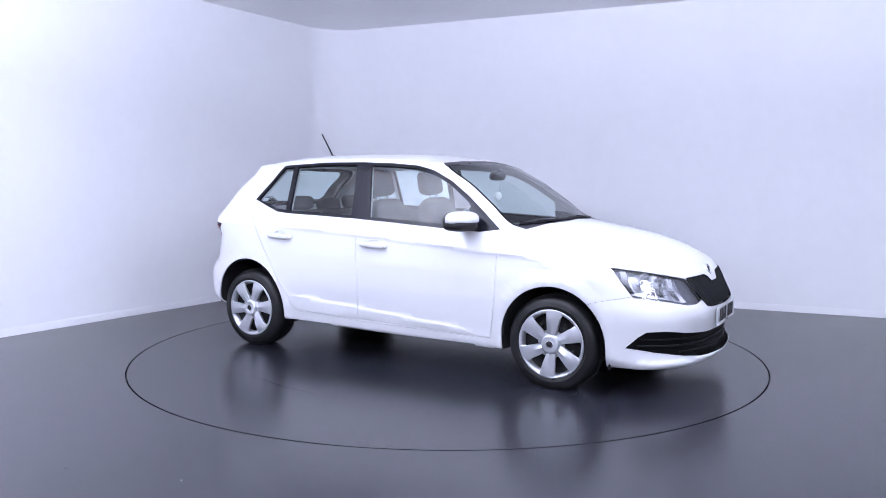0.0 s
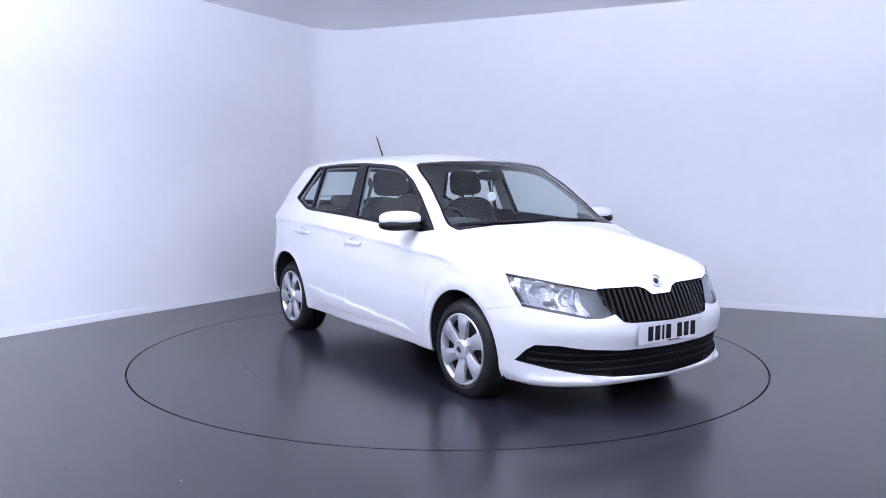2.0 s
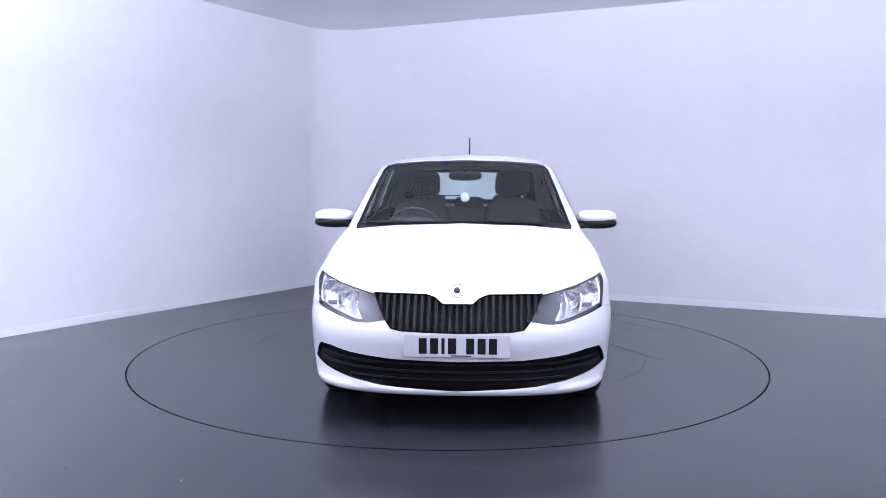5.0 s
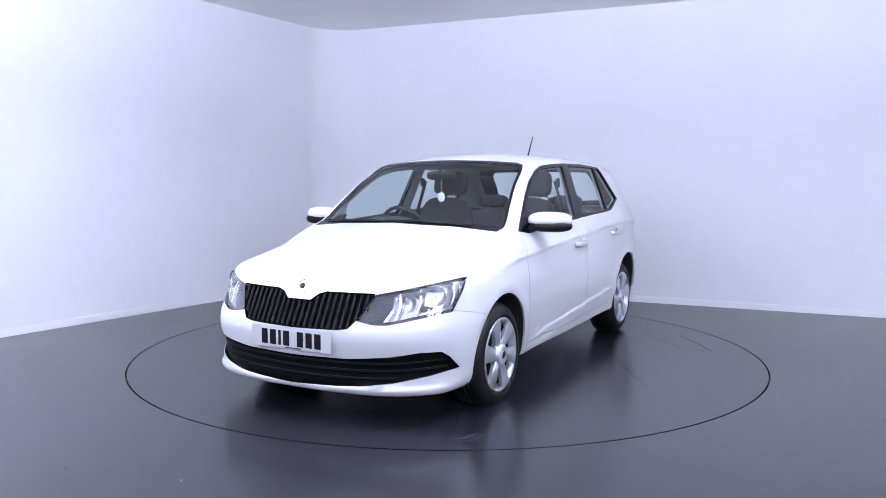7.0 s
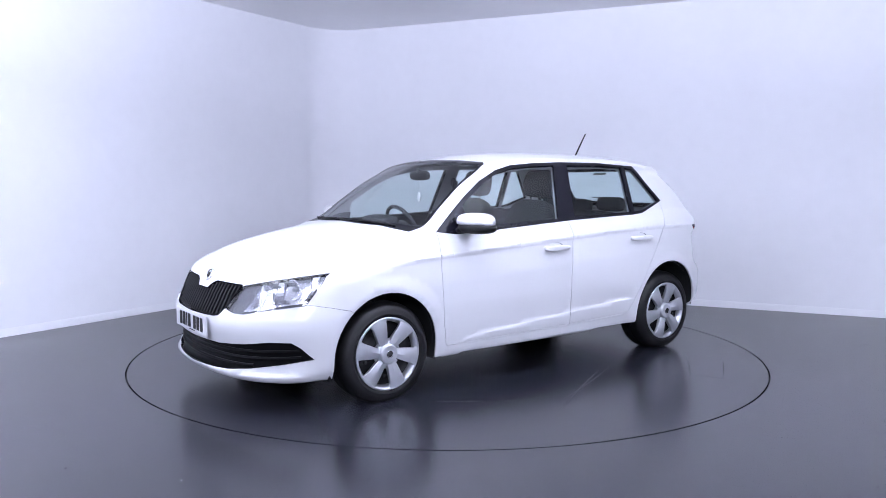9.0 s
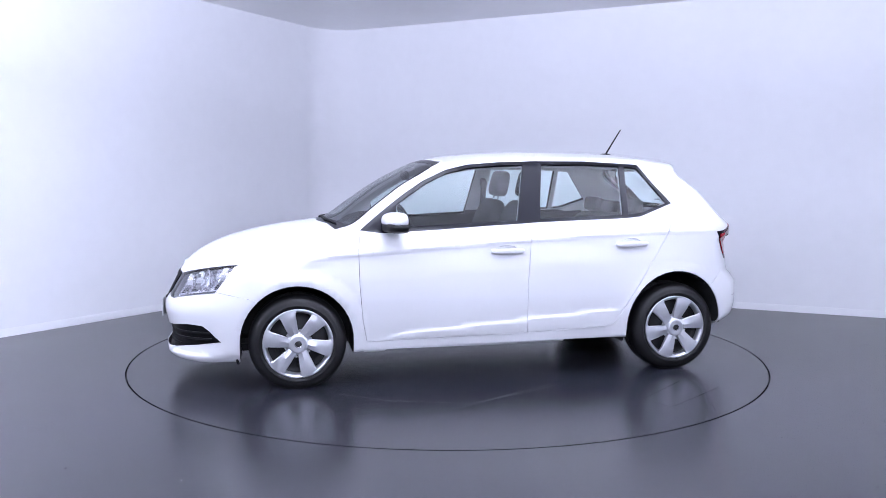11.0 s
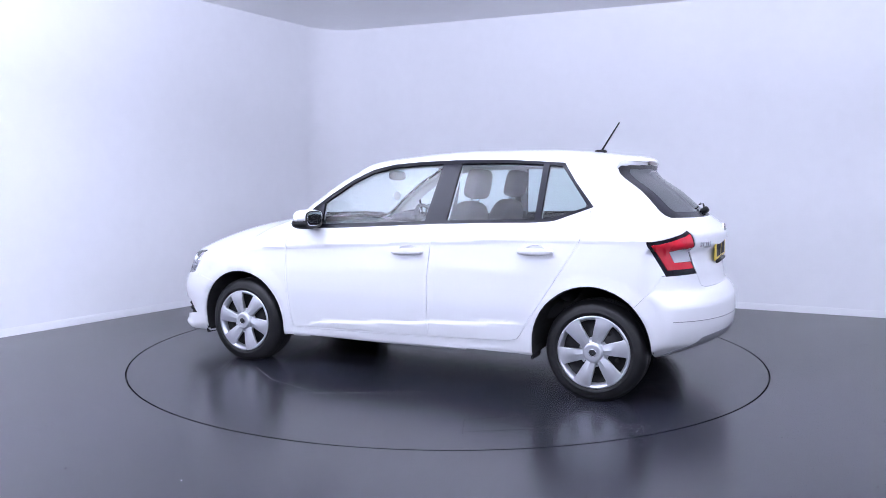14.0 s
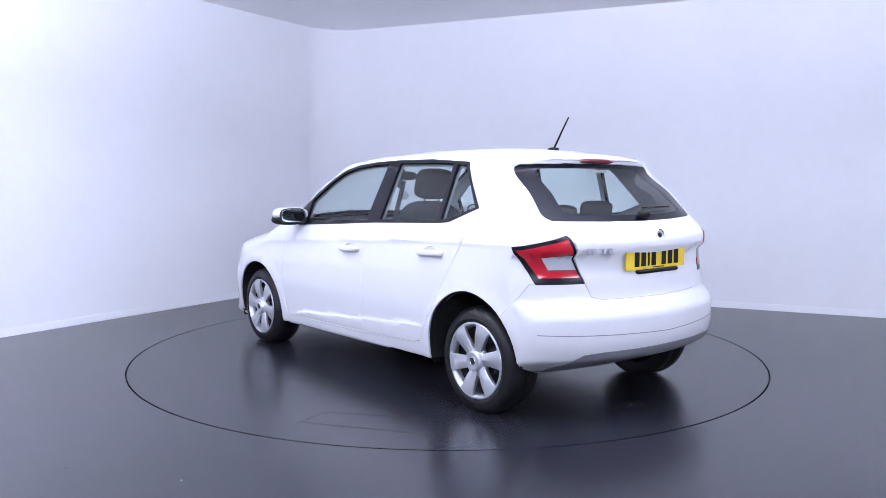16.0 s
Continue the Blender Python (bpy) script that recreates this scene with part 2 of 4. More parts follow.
def body_f(p):
    x, y, z = p[:, 0], np.abs(p[:, 1]), p[:, 2]
    zc, zb = Z_CREASE(x), Z_BELT(x)
    low = S_LOW(z + (.88 - zc) * np.clip((z - .5) / .38, 0, 1))
    ramp = np.clip((z - zc) / np.maximum(zb - zc, .02), 0, 1)
    s = np.where(z < zc, low, -.012 - .062 * ramp ** 1.25) - .37 * np.maximum(z - zb, 0)
    edge = .31 + .115 * np.clip((.75 - x) / 1.45, 0, 1) - .05 * np.clip((x - .60) / .22, 0, 1)
    fade = np.clip((.86 - x) / .1, 0, 1) * np.clip((x + .86) / .14, 0, 1)
    s = s + .006 * fade * np.clip((edge - z) / .006, 0, 1) * np.clip((z - .27) / .05, 0, 1)
    d = zc - z          # undercut below the shoulder line
    s = s - .0075 * np.where(d > 0, np.minimum(d / .026, 1) * np.clip(1 - (d - .026) / .15, 0, 1), 0) * np.clip((1.45 - x) / .5, 0, 1) * np.clip((x + 1.5) / .3, 0, 1)
    for ax in (1.235, -1.228):      # flared arches
        r = np.hypot(x - ax, z - .30)
        s = s + .010 * np.clip(1 - np.abs(r - .36) / .07, 0, 1)
    side = y - (W_PLAN(x) + s)
    wrap = np.clip((x - .1) / .35, 0, 1) * np.clip((1.6 - x) / .45, 0, 1)      # the screen is curved in plan
    top = z - (Z_TOP(x + .30 * y * y * wrap) - CROWN(x) * y * y)
    nose = x - (X_NOSE(z) - .22 * y ** 2 - .9 * y ** 6)
    hi = np.clip((z - .95) / .3, 0, 1)
    tail = -x - (X_TAIL(z) - (.30 - .08 * hi) * y ** 2 - (.37 - .25 * hi) * y ** 6)
    under = Z_UNDER(x) - z
    f = smax(side, top, .07)
    f = smax(f, nose * .9, .045)
    f = smax(f, tail * .9, .03)
    return smax(f, under, .018)


def body_mesh(step=0.034):
    """A closed grid laid on the body's surface, out of a box of quads pushed along rays from a spine."""
    lo, hi = np.array((-1.95, -.86, .16)), np.array((2.10, .86, 1.48))
    n = [max(2, int(round((hi[i] - lo[i]) / step / 2)) * 2) for i in range(3)]
    bm = bmesh.new()
    verts, pts = {}, []

    def vert(i, j, k):
        key = (i, j, k)
        if key not in verts:
            pts.append((lo[0] + (hi[0] - lo[0]) * i / n[0], lo[1] + (hi[1] - lo[1]) * j / n[1], lo[2] + (hi[2] - lo[2]) * k / n[2]))
            verts[key] = len(pts) - 1
        return verts[key]
    quads = []
    for a, b, c in ((0, 1, 2), (1, 2, 0), (2, 0, 1)):
        for i in range(n[a]):
            for j in range(n[b]):
                for end in (0, n[c]):
                    q = []
                    for di, dj in ((0, 0), (1, 0), (1, 1), (0, 1)):
                        key = [0, 0, 0]
                        key[a], key[b], key[c] = i + di, j + dj, end
                        q.append(vert(*key))
                    quads.append(q if end else q[::-1])
    p = np.array(pts)
    spine = np.stack([np.clip(p[:, 0] * .86, -1.45, 1.62), 0 * p[:, 0], np.where(p[:, 0] > .9, .52, .62) * np.ones(len(p))], 1)
    spine[:, 2] = .62 - .14 * np.clip((p[:, 0] - .6) / 1.2, 0, 1)
    spine[:, 1] = p[:, 1] * .55
    spine[:, 2] += np.clip((p[:, 2] - .7) * .35, -.12, .1)
    ray = p - spine
    ray /= np.linalg.norm(ray, axis=1)[:, None]
    a, b = np.zeros(len(p)), np.full(len(p), 1.9)
    for _ in range(40):
        m = (a + b) / 2
        inside = body_f(spine + ray * m[:, None]) < 0
        a, b = np.where(inside, m, a), np.where(inside, b, m)
    p = spine + ray * a[:, None]
    vs = [bm.verts.new(v) for v in p]
    for q in quads:
        bm.faces.new([vs[i] for i in q])
    bmesh.ops.recalc_face_normals(bm, faces=bm.faces)
    return bm


# ---- cutting panels out of the surface ----
VIEWS = {"side": (0, 2), "end": (1, 2), "top": (0, 1)}


def inside_poly(poly, a, b):
    c, j = False, len(poly) - 1
    for i in range(len(poly)):
        (xi, yi), (xj, yj) = poly[i], poly[j]
        if (yi > b) != (yj > b) and a < (xj - xi) * (b - yi) / (yj - yi) + xi:
            c = not c
        j = i
    return c


def cut(bm, poly, view, where):
    """Cut the faces for which where(centre) holds along the outline, seen along one axis; both sides of the car alike."""
    ia, ib = VIEWS[view]
    lo = [min(q[k] for q in poly) - .06 for k in (0, 1)]
    hi = [max(q[k] for q in poly) + .06 for k in (0, 1)]
    for s in (1, -1):
        sgn = [1, s, 1]

        def pr(v):
            return v[ia] * sgn[ia], v[ib] * sgn[ib]
        faces = set()
        for f in bm.faces:
            c = f.calc_center_median()
            if c.y * s > 0 and where(c):
                a, b = pr(c)
                if lo[0] < a < hi[0] and lo[1] < b < hi[1]:
                    faces.add(f)
        for i in range(len(poly)):
            p, q = poly[i], poly[(i + 1) % len(poly)]
            l0, h0 = min(p[0], q[0]) - .002, max(p[0], q[0]) + .002
            l1, h1 = min(p[1], q[1]) - .002, max(p[1], q[1]) + .002
            pick = []
            for f in faces:
                co = [pr(v.co) for v in f.verts]
                if max(c[0] for c in co) >= l0 and min(c[0] for c in co) <= h0 and max(c[1] for c in co) >= l1 and min(c[1] for c in co) <= h1:
                    pick.append(f)
            if not pick:
                continue
            no, pt = [0, 0, 0], [0, 0, 0]
            no[ia], no[ib] = -(q[1] - p[1]) * sgn[ia], (q[0] - p[0]) * sgn[ib]
            pt[ia], pt[ib] = p[0] * sgn[ia], p[1] * sgn[ib]
            geom = set(pick)
            for f in pick:
                geom.update(f.verts)
                geom.update(f.edges)
            ret = bmesh.ops.bisect_plane(bm, geom=list(geom), dist=1e-5, plane_co=pt, plane_no=Vector(no).normalized())
            faces = {f for f in faces if f.is_valid} | {g for g in ret["geom"] if isinstance(g, bmesh.types.BMFace)}


def mark(bm, layer, number, poly, view, where, only=(0,)):
    ia, ib = VIEWS[view]
    for f in bm.faces:
        if f[layer] in only:
            c = f.calc_center_median()
            if where(c) and inside_poly(poly, abs(c[ia]) if ia == 1 else c[ia], abs(c[ib]) if ib == 1 else c[ib]):
                f[layer] = number


def body_n(p, step=4e-4):
    """Unit normals of the body's surface at many points."""
    p = np.asarray(p, float).reshape(-1, 3)
    g = np.stack([body_f(p + d) - body_f(p - d) for d in step * np.eye(3)], 1)
    return g / np.maximum(np.linalg.norm(g, axis=1)[:, None], 1e-9)


def extract(bm, pick, shrink=0.0, rim=0.0, push=0.0):
    """A copy of the picked faces, pulled in along its border (a panel gap), with folded edges."""
    out = bmesh.new()
    fold = out.faces.layers.int.new("fold")
    made = {}
    faces = [f for f in bm.faces if pick(f)]
    for f in faces:
        for v in f.verts:
            if v not in made:
                made[v] = out.verts.new(v.co)
        out.faces.new([made[v] for v in f.verts])
    vs = list(made.values())
    nor = dict(zip(vs, (Vector(n) for n in body_n([v.co for v in vs]))))
    edges = [e for e in out.edges if e.is_boundary]
    if shrink:
        move = {}
        for e in edges:
            a, b = e.verts
            d = b.co - a.co
            t = d.normalized().cross((nor[a] + nor[b]).normalized())
            if (e.link_faces[0].calc_center_median() - a.co).dot(t) < 0:
                t = -t
            for v in (a, b):
                move[v] = move.get(v, Vector()) + t * d.length
        for v, t in move.items():
            if t.length > 1e-9:
                v.co += t.normalized() * shrink
    if push:
        for v in vs:
            v.co += nor[v] * push
    if rim:
        for e in edges:
            e.smooth = False
        low = {}
        for e in edges:
            for v in e.verts:
                if v not in low:
                    low[v] = out.verts.new(v.co - nor[v] * rim)
        for e in edges:
            a, b = e.verts
            out.faces.new((a, b, low[b], low[a]))[fold] = 1
    return out


def panel(name, bm, material, parent, label=""):
    """A part of the skin, shaded by the true surface."""
    fold = bm.faces.layers.int.get("fold")
    flags = [f[fold] for f in bm.faces]
    ob = mesh_ob(name, bm, material, parent, label, True)
    me = ob.data
    co = np.array([v.co[:] for v in me.vertices])
    pts, flat = [], []
    for poly, fl in zip(me.polygons, flags):
        c = np.array(poly.center)
        for vi in poly.vertices:
            pts.append(co[vi] * .88 + c * .12)
            flat.append(tuple(poly.normal) if fl else None)
    n = body_n(pts, 4e-3)
    me.normals_split_custom_set([tuple(a) if b is None else b for a, b in zip(n, flat)])
    return ob


def circle(cx, cz, r, n=36, squash=1.0):
    return [(cx + r * math.cos(2 * math.pi * i / n), cz + squash * r * math.sin(2 * math.pi * i / n)) for i in range(n)]


HUB_F, HUB_R, HUB_Z = 1.232, -1.239, (.287, .279)
ARCH_F = [(1.236 + .336 * math.cos(a), .292 + .338 * math.sin(a)) for a in [math.pi * i / 22 for i in range(23)]] + [(.90, .05), (1.572, .05)]
ARCH_R = [(-1.222 + .340 * math.cos(a), .312 + .356 * math.sin(a)) for a in [math.pi * i / 22 for i in range(23)]] + [(-1.562, .05), (-.882, .05)]
WIN = [(.851, .953), (.722, 1.058), (.582, 1.164), (.439, 1.256), (.296, 1.322), (.151, 1.357), (-.05, 1.373), (-.30, 1.382), (-.65, 1.383), (-1.012, 1.362), (-1.091, 1.253), (-1.213, 1.110),
       (-.987, 1.026), (-.88, 1.016), (-.276, .993), (.434, .949), (.719, .935)]
GL_F = [(.62, .966), (.62, 1.105), (.43, 1.236), (.29, 1.302), (.148, 1.337), (-.05, 1.353), (-.222, 1.360), (-.150, 1.004)]
GL_R = [(-.345, 1.362), (-.65, 1.363), (-.882, 1.354), (-.868, 1.036), (-.298, 1.013)]
GL_Q = [(-.918, 1.350), (-1.000, 1.344), (-1.076, 1.245), (-1.180, 1.112), (-.985, 1.046), (-.904, 1.038)]
DOOR_F = [(.849, .960), (.865, .839), (.861, .627), (.843, .413), (.817, .272), (-.205, .294), (-.202, .41), (-.201, .625), (-.221, .872), (-.232, 1.05), (.6, 1.05)]
DOOR_R = [(-.232, 1.05), (-.221, .872), (-.201, .625), (-.202, .41), (-.205, .294), (-.734, .315), (-.790, .332), (-.815, .365), (-.839, .408), (-.976, .622), (-1.139, .886), (-1.180, .974), (-1.203, 1.04), (-1.200, 1.075), (-1.187, 1.118), (-.98, 1.12)]
SCREEN = [(0, 1.400), (.30, 1.392), (.50, 1.378), (.552, 1.362), (.575, 1.33), (.683, .975), (.672, .955), (.4, .980), (0, .995)]
SCREEN_IN = [(0, 1.386), (.30, 1.378), (.528, 1.360), (.556, 1.335), (.662, .985), (.4, 1.000), (0, 1.012)]
REAR = [(0, 1.352), (.30, 1.351), (.545, 1.345), (.580, 1.330), (.632, 1.09), (.626, 1.068), (.600, 1.052), (.3, 1.045), (0, 1.042)]
REAR_IN = [(0, 1.333), (.43, 1.328), (.455, 1.31), (.505, 1.11), (.49, 1.085), (.3, 1.078), (0, 1.075)]
HEAD = [(.432, .678), (.60, .715), (.77, .757), (1.0, .80), (1.0, .600), (.775, .592), (.53, .536), (.455, .536), (.37, .552)]
HEAD_SIDE = [(1.560, .764), (1.60, .74), (1.712, .593), (1.70, .50), (2.3, .50), (2.3, .90), (1.50, .90)]
TAILL = [(.590, .984), (.755, .938), (1.0, .868), (1.0, .733), (.744, .733), (.50, .735)]
TAILL_SIDE = [(-1.505, .99), (-1.525, .912), (-1.626, .725), (-2.2, .60), (-2.2, 1.1)]
HEAD_IN = [(.500, .556), (.535, .62), (.525, .686), (.62, .711), (.77, .751), (1.0, .793), (1.0, .618), (.775, .608), (.62, .577), (.54, .558)]
GRILLE = [(0, .636), (.075, .636), (.115, .668), (.16, .682), (.432, .684), (.42, .62), (.375, .56), (.335, .512), (.28, .503), (0, .497)]
INTAKE = [(0, .352), (.33, .358), (.55, .378), (.67, .397), (.742, .394), (.766, .362), (.790, .298), (.70, .272), (.55, .242), (.40, .222), (0, .206)]
BONNET = [(1.045, 0), (1.02, .30), (.955, .55), (.905, .695), (.95, .722), (1.05, .712), (1.20, .712), (1.40, .715), (1.55, .722), (1.66, .742), (2.3, .78), (2.3, 0)]
GATE = [(0, 1.375), (.54, 1.368), (.605, 1.352), (.668, 1.06), (.610, .990), (.578, .970), (.497, .728), (.47, .665), (.42, .652), (0, .648)]
BUMP_F = [(1.716, .597), (1.58, .572), (1.49, .552), (1.40, .50), (1.40, .05), (2.3, .05), (2.3, .60), (2.05, .66), (1.80, .68)]
BUMP_R = [(-2.2, .742), (-1.60, .735), (-1.56, .66), (-1.48, .575), (-1.40, .50), (-1.40, .05), (-2.2, .05)]
TL_RED = [(.600, .964), (.755, .920), (1.0, .850), (1.0, .766), (.524, .766)]
TL_SIDE_IN = [(-1.526, 1.02), (-1.544, .912), (-1.648, .725), (-2.2, .60), (-2.2, 1.1)]
TL_WHITE = [(.568, .884), (.695, .868), (.668, .806), (.538, .806)]
CUP_F = circle(-.065, .826, .062, 16, .42)
CUP_R = circle(-.900, .860, .062, 16, .42)
VALANCE = [(0, .392), (.45, .390), (.55, .382), (.66, .31), (.70, .05), (0, .05)]

def edge_z(x):
    return .31 + .115 * min(max((.75 - x) / 1.45, 0), 1) - .05 * min(max((x - .60) / .22, 0), 1)


ROCKER = [(x, edge_z(x)) for x in (.84, .82, .75, .60, .4, 0, -.4, -.70, -.85)] + [(x, edge_z(x) - .006) for x in (-.85, -.70, -.4, 0, .4, .60, .75, .82, .84)]
XS = [1.42 - .0975 * k for k in range(31)]
SHOULDER = [(x, float(Z_CREASE(np.array([x]))[0])) for x in XS] + [(x, float(Z_CREASE(np.array([x]))[0]) - .026) for x in XS[::-1]]
skin = body_mesh()
REG = skin.faces.layers.int.new("reg")
SIDE = lambda c: abs(c.y) > .42
NOSE = lambda c: c.x > 1.42
TAIL = lambda c: c.x < -1.30
FRONTGLASS = lambda c: .15 < c.x < 1.2 and abs(c.y) < .76 and c.z > .9
UP = lambda c: c.x > .8 and (c.z > .674 or (abs(c.y) < .13 and c.z > .63))
for poly, view, where in ((ROCKER, "side", SIDE), (SHOULDER, "side", SIDE), (ARCH_F, "side", SIDE), (ARCH_R, "side", SIDE), (WIN, "side", SIDE), (GL_F, "side", SIDE), (GL_R, "side", SIDE), (GL_Q, "side", SIDE),
                          (DOOR_F, "side", SIDE), (DOOR_R, "side", SIDE), (SCREEN, "end", FRONTGLASS), (SCREEN_IN, "end", FRONTGLASS),
                          (REAR, "end", TAIL), (REAR_IN, "end", TAIL), (HEAD, "end", NOSE), (HEAD_IN, "end", NOSE), (HEAD_SIDE, "side", NOSE), (TAILL, "end", TAIL), (TAILL_SIDE, "side", TAIL),
                          (GRILLE, "end", NOSE), (INTAKE, "end", NOSE), (BONNET, "top", UP), (GATE, "end", TAIL), (BUMP_F, "side", NOSE), (BUMP_R, "side", TAIL), (VALANCE, "end", TAIL),
                          (TL_RED, "end", TAIL), (TL_SIDE_IN, "side", TAIL), (TL_WHITE, "end", TAIL), (CUP_F, "side", SIDE), (CUP_R, "side", SIDE)):
    cut(skin, poly, view, where)
bmesh.ops.remove_doubles(skin, verts=skin.verts, dist=.0007)
bmesh.ops.dissolve_degenerate(skin, edges=skin.edges, dist=.0003)
pts = np.array([v.co[:] for v in skin.verts])
for _ in range(4):      # lay the new corners on the true surface
    g = np.stack([(body_f(pts + d) - body_f(pts - d)) / 8e-4 for d in 4e-4 * np.eye(3)], 1)
    pts = pts - np.clip(body_f(pts), -.01, .01)[:, None] * g / np.maximum((g * g).sum(1), .2)[:, None]
for v, q in zip(skin.verts, pts):
    v.co = q
(R_ARCH, R_GLF, R_GLR, R_GLQ, R_GLT, R_FRAME, R_WS, R_WSB, R_RS, R_RSB, R_HEAD, R_TAILL, R_GRILLE, R_INTAKE, R_DF, R_DR, R_BONNET, R_GATE, R_BF, R_VAL, R_BR, R_TLR, R_TLW, R_CUP, R_HS) = range(1, 26)
mark(skin, REG, R_ARCH, ARCH_F, "side", SIDE)
mark(skin, REG, R_ARCH, ARCH_R, "side", SIDE)
for num, poly in ((R_CUP, CUP_F), (R_CUP, CUP_R), (R_GLF, GL_F), (R_GLR, GL_R), (R_GLQ, GL_Q), (R_FRAME, WIN), (R_DF, DOOR_F), (R_DR, DOOR_R)):
    mark(skin, REG, num, poly, "side", SIDE)
mark(skin, REG, R_WS, SCREEN_IN, "end", FRONTGLASS)
mark(skin, REG, R_WSB, SCREEN, "end", FRONTGLASS)
mark(skin, REG, R_RS, REAR_IN, "end", TAIL)
mark(skin, REG, R_RSB, REAR, "end", TAIL)
mark(skin, REG, R_HEAD, HEAD, "end", lambda c: NOSE(c) and inside_poly(HEAD_SIDE, c.x, c.z))
mark(skin, REG, R_HS, HEAD_IN, "end", NOSE, (R_HEAD,))
mark(skin, REG, R_TAILL, TAILL, "end", lambda c: TAIL(c) and inside_poly(TAILL_SIDE, c.x, c.z))
mark(skin, REG, R_TLW, TL_WHITE, "end", TAIL, (R_TAILL,))
mark(skin, REG, R_TLR, TL_RED, "end", lambda c: TAIL(c) and inside_poly(TL_SIDE_IN, c.x, c.z), (R_TAILL,))
mark(skin, REG, R_GRILLE, GRILLE, "end", NOSE)
mark(skin, REG, R_INTAKE, INTAKE, "end", NOSE)
mark(skin, REG, R_BONNET, BONNET, "top", UP)
mark(skin, REG, R_GATE, GATE, "end", TAIL)
mark(skin, REG, R_BF, BUMP_F, "side", NOSE)
mark(skin, REG, R_VAL, VALANCE, "end", TAIL)
mark(skin, REG, R_BR, BUMP_R, "side", TAIL)
skin.normal_update()

car = new("car")
tagged(car, "white five-door hatchback car with silver wheel covers on the turntable", "car")
CAR_AT = (-0.112, 0.138, 0.0)


def reg(*nums, side=0):
    return lambda f: f[REG] in nums and (side == 0 or f.calc_center_median().y * side > 0)


SHRINK, RIM = .0015, .012
body = panel("body", extract(skin, lambda f: f[REG] == 0 and not (f.calc_center_median().z < .30 and f.normal.z < -.8), SHRINK, RIM), M_PAINT, car, "white painted body shell")
bonnet = panel("bonnet", extract(skin, reg(R_BONNET), SHRINK, RIM), M_PAINT, car)
tailgate = panel("tailgate", extract(skin, reg(R_GATE), SHRINK, RIM), M_PAINT, car)
bumper_f = panel("front_bumper", extract(skin, reg(R_BF), .0004, RIM), M_PAINT, car)
bumper_r = panel("rear_bumper", extract(skin, reg(R_BR), .0004, RIM), M_PAINT, car)
panel("valance", extract(skin, reg(R_VAL), 0, .02, .004), M_GREYPL, bumper_r, "grey lower bumper panel")
doors = {}
for s, nm in ((1, "left"), (-1, "right")):
    doors["f", s] = panel("front_door", extract(skin, reg(R_DF, side=s), SHRINK, RIM), M_PAINT, car)
    doors["r", s] = panel("rear_door", extract(skin, reg(R_DR, side=s), SHRINK, RIM), M_PAINT, car)
    panel("window_frame", extract(skin, reg(R_FRAME, side=s), 0, .02, .001), M_GLOSSBLACK, car, "black window surround and pillar")
    panel("door_glass", extract(skin, reg(R_GLF, side=s), 0, 0, -.006), M_GLASS, doors["f", s], "lightly tinted door window")
    panel("door_glass", extract(skin, reg(R_GLR, side=s), 0, 0, -.006), M_GLASS, doors["r", s], "lightly tinted door window")
    panel("quarter_glass", extract(skin, reg(R_GLQ, side=s), 0, 0, -.006), M_GLASS, doors["r", s], "small tinted rear quarter window")
windscreen = panel("windscreen", extract(skin, reg(R_WS), 0, 0, -.002), M_SCREEN, car, "clear curved windscreen")
panel("screen_border", extract(skin, reg(R_WSB), .001, .012, -.001), M_GLOSSBLACK, windscreen, "black border of the windscreen")
rear_window = panel("rear_window", extract(skin, reg(R_RS), 0, 0, -.003), M_GLASS, tailgate, "tinted rear window")
panel("rear_window_border", extract(skin, reg(R_RSB), .001, .012, -.002), M_GLOSSBLACK, tailgate, "black border of the rear window")


# ---- small builders for the car's parts ----
def surf(p, way, reach=1.2):
    """The point where the body's surface is met from p (outside), going along way."""
    p, way = np.array(p, float), np.array(way, float)
    d = np.linspace(0, reach, 400)
    f = body_f(p + d[:, None] * way)
    i = int(np.argmax(f < 0))
    a, b = d[i - 1], d[i]
    for _ in range(24):
        m = (a + b) / 2
        if body_f((p + m * way)[None])[0] < 0:
            b = m
        else:
            a = m
    return Vector(p + a * way)


def surf_n(p):
    p = np.array(p, float)
    e = 1e-3 * np.eye(3)
    g = [body_f((p + e[i])[None])[0] - body_f((p - e[i])[None])[0] for i in range(3)]
    return Vector(g).normalized()


def on_nose(y, z):
    return surf((2.6, y, z), (-1, 0, 0), 1.3)


def on_tail(y, z):
    return surf((-2.4, y, z), (1, 0, 0), 1.3)


def on_side(x, z, s):
    return surf((x, 1.2 * s, z), (0, -s, 0), 1.0)


